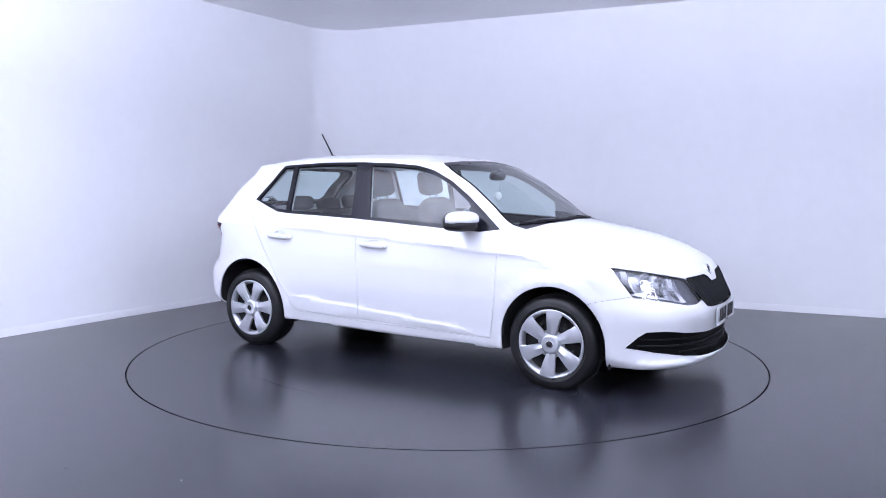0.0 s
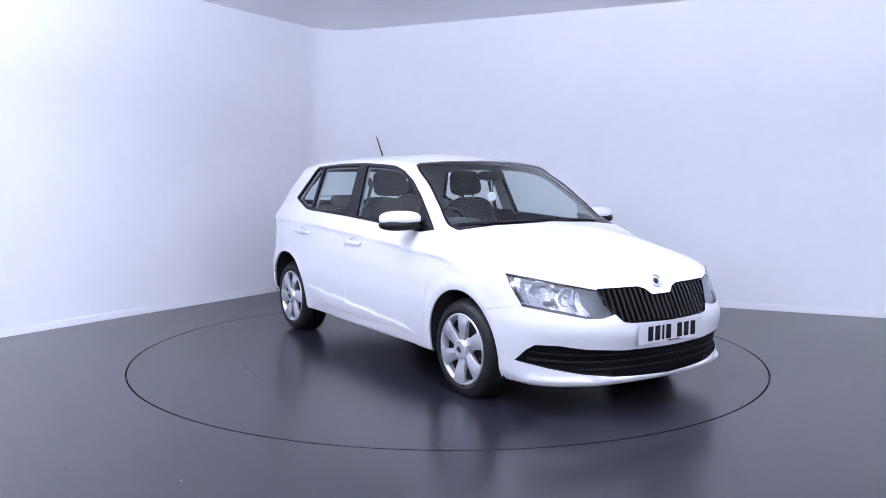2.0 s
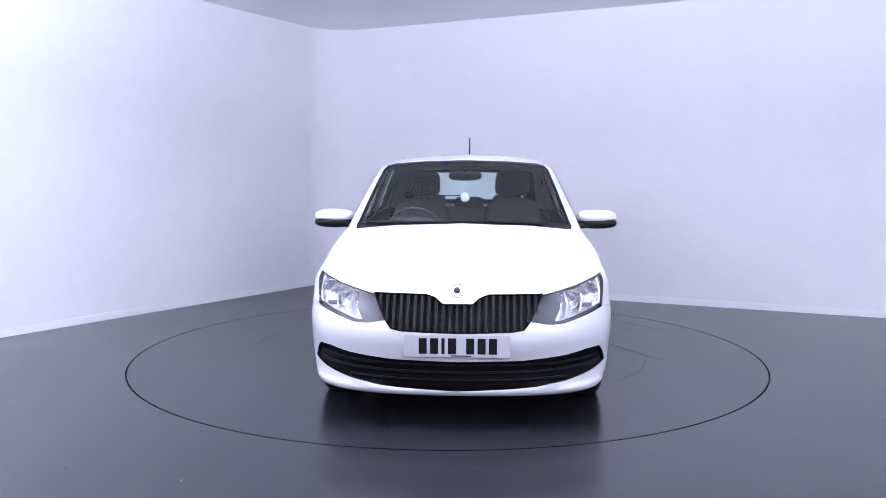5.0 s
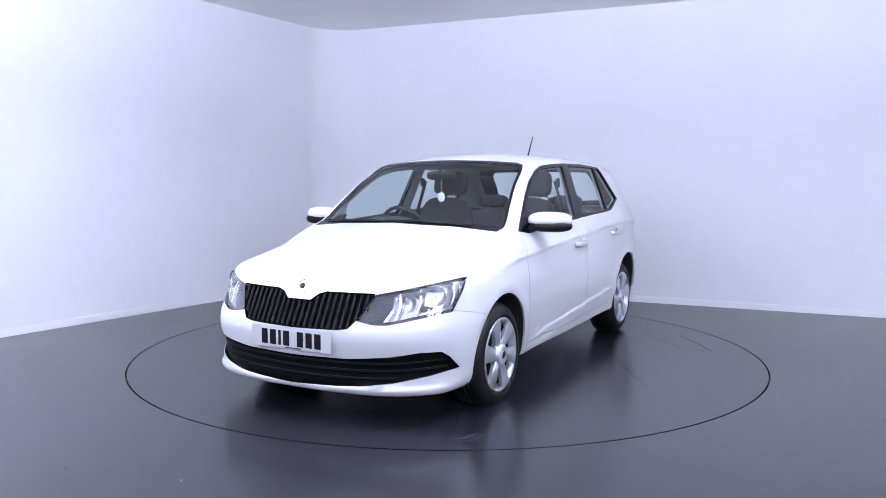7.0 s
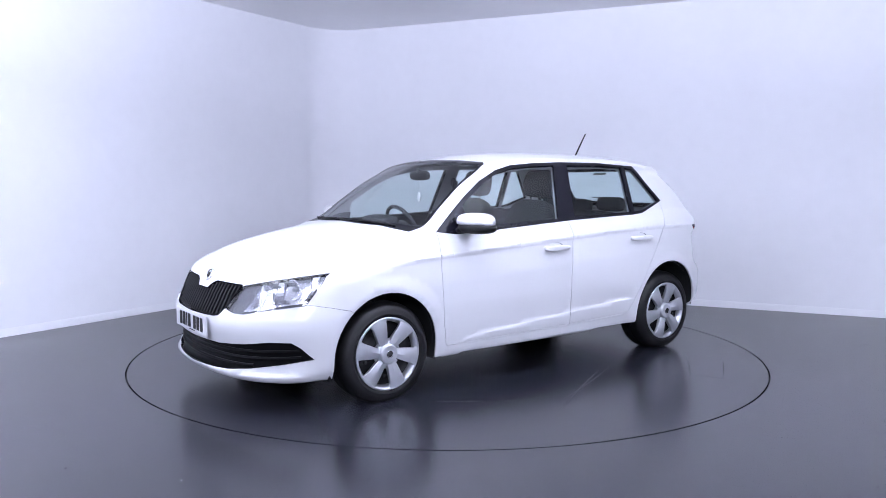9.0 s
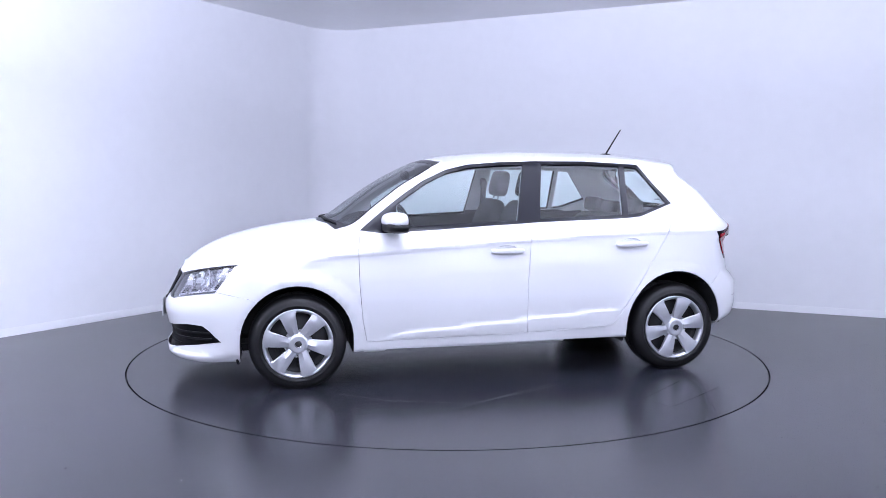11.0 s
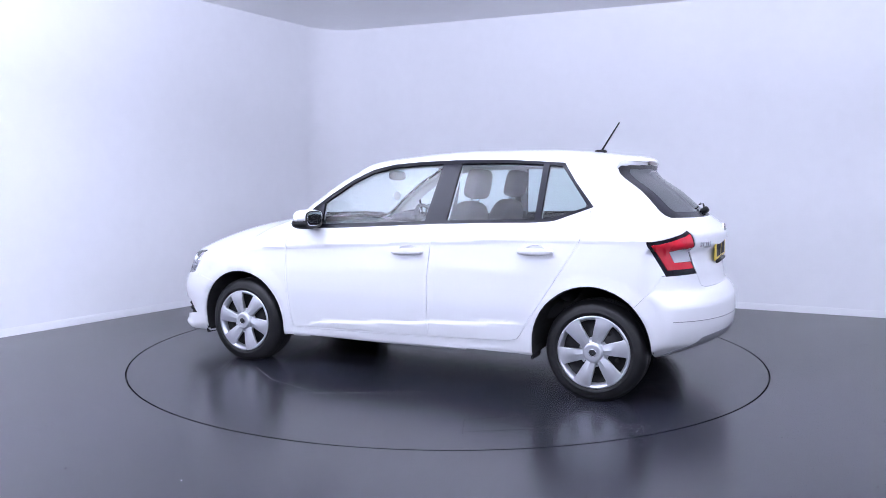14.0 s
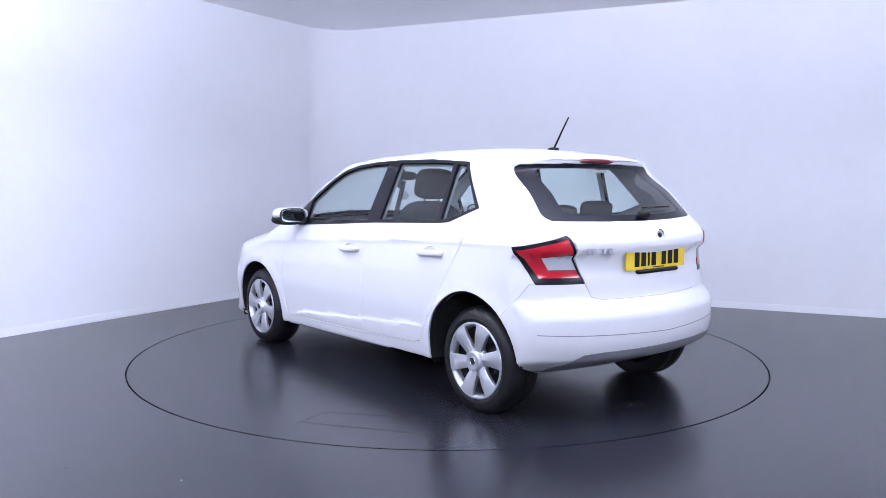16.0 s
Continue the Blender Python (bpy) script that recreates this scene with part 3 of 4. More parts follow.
def blob(bm, at, size, e=3.0, n=12, turn=(0, 0, 0), taper=0.0, flat_low=False):
    """A rounded block: a super-ellipsoid of the given half sizes."""
    m = pose(*at, *turn)
    rows = []
    for i in range(n + 1):
        v = -math.pi / 2 + math.pi * i / n
        row = []
        for j in range(2 * n):
            u = 2 * math.pi * j / (2 * n)

            def pw(c):
                return math.copysign(abs(c) ** (2 / e), c)
            z = pw(math.sin(v))
            k = 1 - taper * z
            row.append(bm.verts.new(m @ Vector((size[0] * pw(math.cos(v)) * pw(math.cos(u)) * k, size[1] * pw(math.cos(v)) * pw(math.sin(u)) * k, size[2] * z))))
        rows.append(row)
    for i in range(n):
        for j in range(2 * n):
            k = (j + 1) % (2 * n)
            bm.faces.new((rows[i][j], rows[i][k], rows[i + 1][k], rows[i + 1][j]))
    bmesh.ops.remove_doubles(bm, verts=bm.verts, dist=1e-6)
    return bm


def tube(bm, pts, r, n=8, r1=None):
    """A round bar along points, tapering to r1."""
    r1 = r if r1 is None else r1
    rings = []
    for i, p in enumerate(pts):
        a = Vector(pts[min(i + 1, len(pts) - 1)]) - Vector(pts[max(i - 1, 0)])
        q = a.to_track_quat("Z", "Y")
        rr = r + (r1 - r) * i / max(len(pts) - 1, 1)
        rings.append([bm.verts.new(Vector(p) + q @ Vector((rr * math.cos(2 * math.pi * k / n), rr * math.sin(2 * math.pi * k / n), 0))) for k in range(n)])
    for a, b in zip(rings, rings[1:]):
        for k in range(n):
            bm.faces.new((a[k], a[(k + 1) % n], b[(k + 1) % n], b[k]))
    bm.faces.new(rings[0][::-1])
    bm.faces.new(rings[-1])
    return bm


def lathe(bm, profile, n=48, m=Matrix()):
    """Turn a profile of (radius, height) about the y axis."""
    rings = [[bm.verts.new(m @ Vector((r * math.cos(2 * math.pi * k / n), h, r * math.sin(2 * math.pi * k / n)))) for k in range(n)] for r, h in profile]
    for a, b in zip(rings, rings[1:]):
        for k in range(n):
            bm.faces.new((a[k], a[(k + 1) % n], b[(k + 1) % n], b[k]))
    return bm


def box(bm, at, size, turn=(0, 0, 0), bevel=0.0):
    m = pose(*at, *turn) @ Matrix.Diagonal((*size, 1))
    made = bmesh.ops.create_cube(bm, size=1, matrix=m)
    if bevel:
        edges = list({e for v in made["verts"] for e in v.link_edges})
        bmesh.ops.bevel(bm, geom=edges, offset=bevel, segments=2, affect="EDGES")
    return bm


def sharp(ob, deg=40):
    ob.data.set_sharp_from_angle(angle=radians(deg))
    return ob


def holder(name, parent, label=""):
    ob = new(name)
    ob.parent = parent
    if label:
        ob["label"] = label
    return ob


def ring_of(pick, width, push):
    """Only the border of a region, as a frame of the given width."""
    bm = extract(skin, pick, 0, 0, push)
    ring = set(bmesh.ops.inset_region(bm, faces=bm.faces[:], thickness=width, use_boundary=True, use_even_offset=False)["faces"])
    bmesh.ops.delete(bm, geom=[f for f in bm.faces if f not in ring], context="FACES")
    edges = [e for e in bm.edges if e.is_boundary]
    ex = bmesh.ops.extrude_edge_only(bm, edges=edges)
    for g in ex["geom"]:
        if isinstance(g, bmesh.types.BMVert):
            g.co -= Vector(body_n([g.co])[0]) * .02
    return bm


# ---- cabin lining, underside and wheel housings ----
CABIN = lambda c: -1.72 < c.x < .98
lining = extract(skin, lambda f: f[REG] in (0, R_FRAME, R_GATE) and CABIN(f.calc_center_median()) and f.calc_center_median().z > 1.0 + .03 * (f.calc_center_median().x < -.3), 0, 0, -.035)
panel("headlining", lining, M_LINING, car, "pale grey roof and pillar lining")
trim = extract(skin, lambda f: f[REG] in (0, R_DF, R_DR, R_CUP, R_GATE, R_FRAME) and CABIN(f.calc_center_median()) and .3 < f.calc_center_median().z <= 1.03, 0, 0, -.05)
panel("door_trim", trim, M_DARKTRIM, car, "dark grey cabin side trim")
bm = bmesh.new()
box(bm, (.05, 0, .250), (2.7, .84, .05), bevel=.02)
box(bm, (1.66, 0, .235), (.42, 1.16, .08), bevel=.03)
box(bm, (-1.52, 0, .37), (.40, 1.10, .10), bevel=.03)
for s in (1, -1):
    box(bm, (0, .64 * s, .268), (1.75, .26, .05), bevel=.01)
part("underbody", bm, M_UNDER, car, "dark underside of the car", smooth=False)
bm = bmesh.new()
box(bm, (1.70, 0, .47), (.18, 1.0, .44), bevel=.03)
part("radiator", bm, M_UNDER, car, "black radiator behind the grille", smooth=False)
for cx, cz, r, sq in ((1.236, .292, .347, 1.0), (-1.222, .312, .350, 1.03)):
    for s in (1, -1):
        bm = bmesh.new()
        rows = []
        a0, a1 = (-.28, math.pi + .26) if cx > 0 else (-.20, math.pi + .02)
        angs = [a0 + (a1 - a0) * i / 26 for i in range(27)]
        for a in angs:
            x, z = cx + r * math.cos(a), cz + r * sq * math.sin(a)
            yo = abs(on_side(x, max(z, .36), s).y) - .02
            rows.append([bm.verts.new((x, s * y, z)) for y in (.42, yo)])
        for a, b in zip(rows, rows[1:]):
            bm.faces.new((a[0], a[1], b[1], b[0]))
        bm.faces.new([row[0] for row in rows])
        part("wheel_housing", bm, M_UNDER, car, "black wheel arch liner", smooth=False)
for s in (1, -1):
    bm = bmesh.new()
    box(bm, (1.588, .70 * s, .185), (.016, .18, .05), (0, 12, 0), .005)
    part("air_deflector", bm, M_BLACK, car, smooth=False)
    bm = bmesh.new()
    box(bm, (-.872, .71 * s, .225), (.016, .14, .04), (0, -10, 0), .005)
    part("air_deflector", bm, M_BLACK, car, smooth=False)


# ---- wheels ----
def wheel(x, s, turn):
    w = holder("wheel", car, "wheel with black tyre and silver cover")
    w.matrix_basis = pose(x, (.800 if x > 0 else .775) * s, HUB_Z[x > 0], 0, 0, 0 if s > 0 else 180)
    R = .294
    bm = bmesh.new()
    prof = [(.206, .004), (.211, .014), (.220, .019), (.230, .0205), (.233, .0190), (.246, .018), (.266, .010), (.280, -.004), (.288, -.018), (.2925, -.034), (R, -.045), (R, -.075)]
    for g in (-.078, -.103, -.128):
        prof += [(R, g + .004), (R - .007, g), (R - .007, g - .008), (R, g - .012)]
    prof += [(R, -.150), (.2925, -.164), (.288, -.176), (.27, -.188), (.24, -.190), (.205, -.180), (.20, -.16), (.20, .004)]
    lathe(bm, prof, 96)
    for v in bm.verts:      # the tread is flat where it stands
        v.co.z = max(v.co.z, .001 - HUB_Z[x > 0])
    sharp(part("tyre", bm, M_RUBBER, w, "black tyre"), 30)
    bm = bmesh.new()
    lathe(bm, [(.205, -.02), (.195, -.050), (.15, -.055), (.12, -.05), (.10, -.035), (.0005, -.03)], 48)
    part("steel_rim", bm, M_STEEL, w, "dark steel rim behind the cover")
    cover = holder("wheel_cover", w, "silver wheel cover with six broad blades")
    cover.matrix_basis = pose(0, 0, 0, 0, turn, 0)
    bm = bmesh.new()
    lathe(bm, [(.204, .000), (.210, .010), (.2105, .016), (.207, .0195), (.201, .0200), (.195, .016), (.184, -.006), (.182, -.024)], 96)
    sharp(part("cover_ring", bm, M_SILVER, cover, "silver outer ring of the wheel cover"), 50)
    bm = bmesh.new()
    lathe(bm, [(.074, -.024), (.072, .000), (.069, .006), (.060, .008), (.0575, .011), (.0565, .026), (.053, .031), (.046, .0335), (.036, .0325), (.024, .031), (.0005, .0305)], 48)
    sharp(part("hub_cap", bm, M_SILVER, cover), 45)
    bm = bmesh.new()
    lathe(bm, [(.0195, .030), (.0195, .0325), (.0175, .0335), (.0005, .0335)], 28)
    part("hub_badge", bm, M_STEEL, cover, "small dark round hub emblem")
    bm = bmesh.new()
    lathe(bm, [(.0195, .0305), (.0225, .0340), (.0205, .0360), (.0175, .0340)], 28)
    part("badge_ring", bm, M_CHROME, cover)
    # a broad blade that flows into the ring, dished on one side of a fold along its middle
    bm = bmesh.new()
    rows = []
    for i in range(11):
        t = i / 10
        r = .056 + (.203 - .056) * t
        half = .026 + .0245 * t ** .85 + .010 * max(0, t - .86) / .14
        lift = .014 + .012 * math.sin(math.pi * min(t * 1.15, 1) * .5) - .006 * max(0, t - .7) / .3
        row = []
        for u, dz in ((-1, -.034), (-1, -.008), (-.93, -.004), (-.55, -.002), (-.10, .0025), (.45, -.003), (.92, -.0065), (1, -.010), (1, -.034)):
            a = (u * half + .006 * (1 - t)) / r
            row.append(bm.verts.new((r * math.sin(a), lift + dz * (1 - .45 * t), r * math.cos(a))))
        rows.append(row)
    for a, b in zip(rows, rows[1:]):
        for k in range(8):
            bm.faces.new((a[k], b[k], b[k + 1], a[k + 1]))
    bmesh.ops.recalc_face_normals(bm, faces=bm.faces)
    blade = sharp(part("blade", bm, M_SILVER, cover, "broad silver wheel cover blade"), 24)
    for k in range(1, 6):
        b = new("blade", blade.data)
        b.parent = cover
        b["label"] = blade["label"]
        b.matrix_basis = pose(0, 0, 0, 0, 60 * k, 0)
    # bright tabs at the root of the gaps
    bm = bmesh.new()
    box(bm, (.080 * math.sin(radians(30)), .000, .080 * math.cos(radians(30))), (.022, .012, .012), (0, 30, 0), .002)
    tab = part("clip_tab", bm, M_SILVER, cover, smooth=False)
    for k in range(1, 6):
        b = new("clip_tab", tab.data)
        b.parent = cover
        b.matrix_basis = pose(0, 0, 0, 0, 60 * k, 0)
    bm = bmesh.new()
    lathe(bm, [(.012, -.03), (.012, -.018), (.0005, -.016)], 10)
    bolt = part("wheel_bolt", bm, M_UNDER, w)
    for k in range(5):
        a = 2 * math.pi * (k + .5) / 5
        o = bolt if k == 0 else new("wheel_bolt", bolt.data)
        o.parent = w
        o.matrix_basis = pose(.135 * math.sin(a), 0, .135 * math.cos(a))
    bm = bmesh.new()
    tube(bm, [(-.02, .010, -.196), (-.022, .024, -.214)], .004)
    part("tyre_valve", bm, M_BLACK, w)
    return w


for x, s, turn in ((HUB_F, 1, 19), (HUB_F, -1, -6), (HUB_R, 1, -19), (HUB_R, -1, -25)):
    wheel(x, s, turn)

# ---- nose: grille, intake, lamps, plate, emblem ----
grille = panel("grille", extract(skin, reg(R_GRILLE), 0, .0, -.030), M_INTAKE, car, "black grille with upright slats")
part("grille_frame", ring_of(reg(R_GRILLE), .014, .003), M_GLOSSBLACK, grille, "gloss black grille border")


def poly_span(poly, y):
    """Lowest and highest z of an outline at |y|."""
    zs = []
    for i in range(len(poly)):
        (a, b), (c, d) = poly[i], poly[(i + 1) % len(poly)]
        if (a - y) * (c - y) <= 0 and a != c:
            zs.append(b + (d - b) * (y - a) / (c - a))
    return min(zs), max(zs)


for k in range(23):
    y = -.396 + .792 * k / 22
    z0, z1 = poly_span(GRILLE, abs(y) + 1e-4)
    if z1 - z0 < .03:
        continue
    bm = bmesh.new()
    rows = []
    for i in range(7):
        z = z0 + .006 + (z1 - z0 - .012) * i / 6
        p = on_nose(y, z)
        rows.append([bm.verts.new((p.x + dx, y + dy, z)) for dx, dy in ((-.028, -.009), (-.008, -.0075), (-.003, 0), (-.008, .0075), (-.028, .009))])
    for a, b in zip(rows, rows[1:]):
        for j in range(4):
            bm.faces.new((a[j], a[j + 1], b[j + 1], b[j]))
    sharp(part("slat", bm, M_BLACK, grille), 25)
intake = panel("lower_intake", extract(skin, reg(R_INTAKE), 0, 0, -.024), M_INTAKE, car, "black lower air intake with cross bars")
part("intake_rim", ring_of(reg(R_INTAKE), .010, -.004), M_INTAKE, intake)
for zc, dz in ((.250, .007), (.288, .009), (.326, .008)):
    bm = bmesh.new()
    rows = []
    for i in range(41):
        y = -.76 + 1.52 * i / 40
        lo, hi = poly_span(INTAKE, min(abs(y), .785))
        k = zc + .018 * (abs(y) / .74) ** 2
        if hi - .004 < k + dz or lo + .004 > k - dz:
            continue
        p = on_nose(y, k)
        n = surf_n(p)
        n.z = 0
        n.normalize()
        rows.append([bm.verts.new((p.x + n.x * d, p.y + n.y * d, k + h)) for d, h in ((-.03, -dz), (-.016, -dz), (-.012, 0), (-.016, dz), (-.03, dz))])
    for a, b in zip(rows, rows[1:]):
        for j in range(4):
            bm.faces.new((a[j], a[j + 1], b[j + 1], b[j]))
    sharp(part("cross_bar", bm, M_INTAKE, intake), 30)

for s in (1, -1):
    lamp = panel("headlight", extract(skin, reg(R_HEAD, R_HS, side=s), 0, 0, -.001), M_LENS, car, "clear headlight with silver reflectors and dark inner corner")
    part("lamp_housing", extract(skin, reg(R_HEAD, side=s), 0, 0, -.026), M_SMOKE, lamp, "smoky grey lamp housing")
    part("reflector", extract(skin, reg(R_HS, side=s), 0, -.028, -.052), M_REFLECT, lamp, "silver lamp reflector")
    part("lamp_frame", ring_of(reg(R_HEAD, R_HS, side=s), .007, -.001), M_GLOSSBLACK, lamp, "thin black lamp border")
    for y, z, r, sq in ((.682, .670, .056, 1.0), (.572, .640, .050, 1.0)):
        p = on_nose(y * s, z)
        m = Matrix.Translation((p.x - .060, y * s, z)) @ Matrix.Rotation(radians(-90 + 14 * s), 4, "Z")
        bm = bmesh.new()
        lathe(bm, [(r, .014), (r * .97, .017), (r * .94, .014), (r * .80, .002), (r * .55, -.006), (r * .25, -.012)], 32, m)
        part("lamp_bowl", bm, M_REFLECT, lamp, "round silver reflector bowl")
        bm = bmesh.new()
        lathe(bm, [(r * .22, -.014), (r * .22, .010), (r * .12, .016), (.0005, .017)], 16, m)
        part("bulb", bm, M_CLEARW, lamp)
    # a grey shade over the middle and bright fins between the bowls
    p = on_nose(.622 * s, .685)
    bm = bmesh.new()
    box(bm, (p.x - .030, .622 * s, .682), (.020, .052, .020), (0, 0, 18 * s), .004)
    part("bulb_shade", bm, M_GREYPL, lamp, "grey bulb shade", smooth=False)
    for y, wide in ((.742, .010), (.628, .008), (.546, .010)):
        bm = bmesh.new()
        rows = []
        z0, z1 = poly_span(HEAD_IN, y)
        for i in range(8):
            z = z0 + .008 + (z1 - z0 - .016) * i / 7
            p = on_nose((y - .05 * (z - .64) + .012 * math.sin(math.pi * i / 7)) * s, z)
            rows.append([bm.verts.new((p.x - dx, p.y + dy * s, z)) for dx, dy in ((.022, -wide * .5), (.056, -wide), (.056, wide), (.022, wide * .5))])
        for a, b in zip(rows, rows[1:]):
            for j in range(4):
                bm.faces.new((a[j], a[(j + 1) % 4], b[(j + 1) % 4], b[j]))
        bm.faces.new(rows[-1])
        bm.faces.new(rows[0][::-1])
        part("reflector_fin", bm, M_REFLECT, lamp, smooth=False)
    p = on_nose(.66 * s, .606)
    bm = bmesh.new()
    box(bm, (p.x - .032, .66 * s, .612), (.020, .075, .022), (0, 0, 22 * s), .004)
    part("side_lamp", bm, M_GREYPL, lamp, "small grey side lamp block", smooth=False)
    # tail lamps
    tl = panel("tail_light", extract(skin, reg(R_TAILL, R_TLR, R_TLW, side=s), .001, .012, -.002), M_GLOSSBLACK, car, "black-edged tail light with red and white lenses")
    panel("red_lens", extract(skin, reg(R_TLR, side=s), .001, .006, .003), M_RED, tl, "red lens")
    panel("white_lens", extract(skin, reg(R_TLW, side=s), .001, .006, .004), M_CLEARW, tl, "clear white lens")


def number_plate(parent, at, turn, material, label):
    """A plate in its own xz plane facing -y, with dark bars in place of its characters."""
    bm = bmesh.new()
    box(bm, (0, 0, 0), (.524, .006, .113), bevel=.002)
    pl = part("number_plate", bm, material, parent, label, smooth=False)
    pl.matrix_basis = pose(*at, *turn)
    x = -.190
    for k in range(7):
        wide = .016 if k == 2 else .040
        if k == 4:
            x += .034
        bm = bmesh.new()
        box(bm, (x + wide / 2, -.0042, 0), (wide, .003, .079), bevel=.001)
        part("plate_bar", bm, M_BLACK, pl, smooth=False)
        x += wide + .0165
    bm = bmesh.new()
    box(bm, (0.02, -.0036, -.049), (.10, .0015, .005))
    part("plate_small_print", bm, M_BLACK, pl, smooth=False)
    return pl


p = on_nose(0, .438)
number_plate(bumper_f, (p.x + .004, 0, .438), (0, 0, 90), M_PLATE_W, "white front number plate with dark bars")
p = on_tail(0, .845)
number_plate(tailgate, (p.x - .006, 0, .845), (0, 0, -90), M_PLATE_Y, "yellow rear number plate with dark bars")


def emblem(parent, at, m, r):
    bm = bmesh.new()
    mm = Matrix.Translation(at) @ m
    lathe(bm, [(r, -.006), (r, .004), (r * .94, .008), (r * .82, .006), (r * .80, .003)], 32, mm)
    e = part("emblem", bm, M_CHROME, parent, "round chrome emblem")
    bm = bmesh.new()
    lathe(bm, [(r * .81, .002), (r * .5, .004), (.0005, .005)], 32, mm)
    part("emblem_field", bm, M_SILVER, e)
    bm = bmesh.new()
    lathe(bm, [(r * .42, .004), (r * .40, .008), (r * .2, .009), (.0005, .009)], 20, mm @ pose(r * .1, 0, 0))
    part("emblem_shape", bm, M_STEEL, e)


p = on_nose(0, .700)
emblem(bonnet, p, Matrix.Rotation(radians(-90), 4, "Z") @ Matrix.Rotation(radians(28), 4, "X"), .040)
p = on_tail(0, .968)
emblem(tailgate, p, Matrix.Rotation(radians(90), 4, "Z") @ Matrix.Rotation(radians(8), 4, "X"), .036)
# maker's lettering and model mark on the tailgate as plain bars
x = .50
for k in range(5):
    q = on_tail(x, .900)
    bm = bmesh.new()
    box(bm, (q.x - .002, x, .900), (.005, .024, .026), (0, 0, -14), .001)
    part("letter_bar", bm, M_CHROME, tailgate, "chrome bar", smooth=False)
    x -= .031
x = -.395
for k in range(4):
    q = on_tail(x, .900)
    bm = bmesh.new()
    box(bm, (q.x - .002, x, .900), (.005, .018, .022), (0, 0, 12), .001)
    part("letter_bar", bm, M_CHROME, tailgate, "chrome bar", smooth=False)
    x -= .025
bm = bmesh.new()
q = on_tail(0, .775)
box(bm, (q.x + .004, -.01, .777), (.03, .36, .022), bevel=.006)
part("handle_strip", bm, M_BLACK, tailgate, "black tailgate grip")
bm = bmesh.new()
rows = []
for i in range(13):
    y = -.145 + .29 * i / 12
    e = math.sqrt(max(0, 1 - (y / .147) ** 4))
    q = on_tail(y, 1.368)
    rows.append([bm.verts.new((q.x - d, y, 1.368 + h * e)) for d, h in ((-.01, -.014), (.005, -.013), (.008, 0), (.003, .013), (-.02, .014))])
for a, b in zip(rows, rows[1:]):
    for j in range(4):
        bm.faces.new((a[j], a[j + 1], b[j + 1], b[j]))
part("brake_light", bm, M_DARKRED, tailgate, "dark red high brake light")
bm = bmesh.new()
q = on_tail(-.02, 1.312)
box(bm, (q.x + .006, -.03, 1.312), (.003, .14, .022), (0, -48, 0))
part("window_sticker", bm, M_WHITE, rear_window, "small white sticker", smooth=False)
# rear bumper crease: its line of shade laid on as a thin grey strip
bm = bmesh.new()
rows = []
for i in range(41):
    y = -.76 + 1.52 * i / 40
    q = on_tail(y, .466 + .03 * abs(y))
    n = surf_n(q)
    rows.append([bm.verts.new(q + n * d + Vector((0, 0, h))) for d, h in ((-.004, -.004), (.0012, -.003), (.0012, .001), (-.004, .002))])
for a, b in zip(rows, rows[1:]):
    for j in range(3):
        bm.faces.new((a[j], a[j + 1], b[j + 1], b[j]))
part("crease_shade", bm, M_GREYPL, bumper_r)

# ---- handles, mirrors, aerial, wipers ----
for (key, s), door in doors.items():
    x, z = (-.065, .818) if key == "f" else (-.900, .850)
    p = on_side(x, z, s)
    bm = bmesh.new()
    blob(bm, (x, p.y + .020 * s, z), (.108, .013, .017), 3.2, 10, (0, 1.5 if key == "f" else 2, 0))
    for dx in (-.088, .088):
        blob(bm, (x + dx, p.y + .004 * s, z), (.020, .018, .015), 2.6, 8)
    part("door_handle", bm, M_PAINT, door, "white pull handle")
    sel = (lambda f: f[REG] == R_CUP and f.calc_center_median().y * s > 0 and abs(f.calc_center_median().x - x) < .2)
    panel("handle_cup", extract(skin, sel, 0, -.007, -.007), M_PAINT, door, "hollow behind the handle")

for s in (1, -1):
    mirror = holder("door_mirror", doors["f", s], "white and black door mirror")
    mirror.matrix_basis = pose(.640, .885 * s, 1.004, 0, 0, 7 * s)
    bm = bmesh.new()
    blob(bm, (.004, -.012 * s, .010), (.080, .138, .052), 2.6, 14)
    for v in bm.verts:
        if v.co.z < -.008:
            v.co.z = -.008 + (v.co.z + .008) * .1
        v.co.x *= 1 - .22 * max(0, v.co.y * s) / .1
        if v.co.x < -.045:
            v.co.x = -.045
    part("mirror_cap", bm, M_PAINT, mirror, "white mirror cap")
    bm = bmesh.new()
    blob(bm, (.002, -.006 * s, -.026), (.080, .132, .038), 2.6, 12)
    for v in bm.verts:
        v.co.z = min(v.co.z, -.004)
        v.co.x = max(v.co.x, -.048)
    blob(bm, (.02, -.105 * s, -.040), (.045, .05, .022), 2.4, 8, (12 * s, 0, 0))
    part("mirror_base", bm, M_BLACK, mirror, "black lower mirror housing and arm")
    bm = bmesh.new()
    blob(bm, (-.045, -.004 * s, .002), (.006, .112, .054), 3.2, 10)
    part("mirror_bezel", bm, M_BLACK, mirror)
    bm = bmesh.new()
    blob(bm, (-.0505, -.004 * s, .003), (.002, .100, .045), 3.5, 10)
    part("mirror_glass", bm, M_MIRROR, mirror, "mirror glass")
    bm = bmesh.new()
    blob(bm, (.026, .102 * s, -.002), (.030, .016, .009), 3, 8, (0, 0, -40 * s))
    part("turn_signal", bm, M_CLEARW, mirror, "clear side indicator")

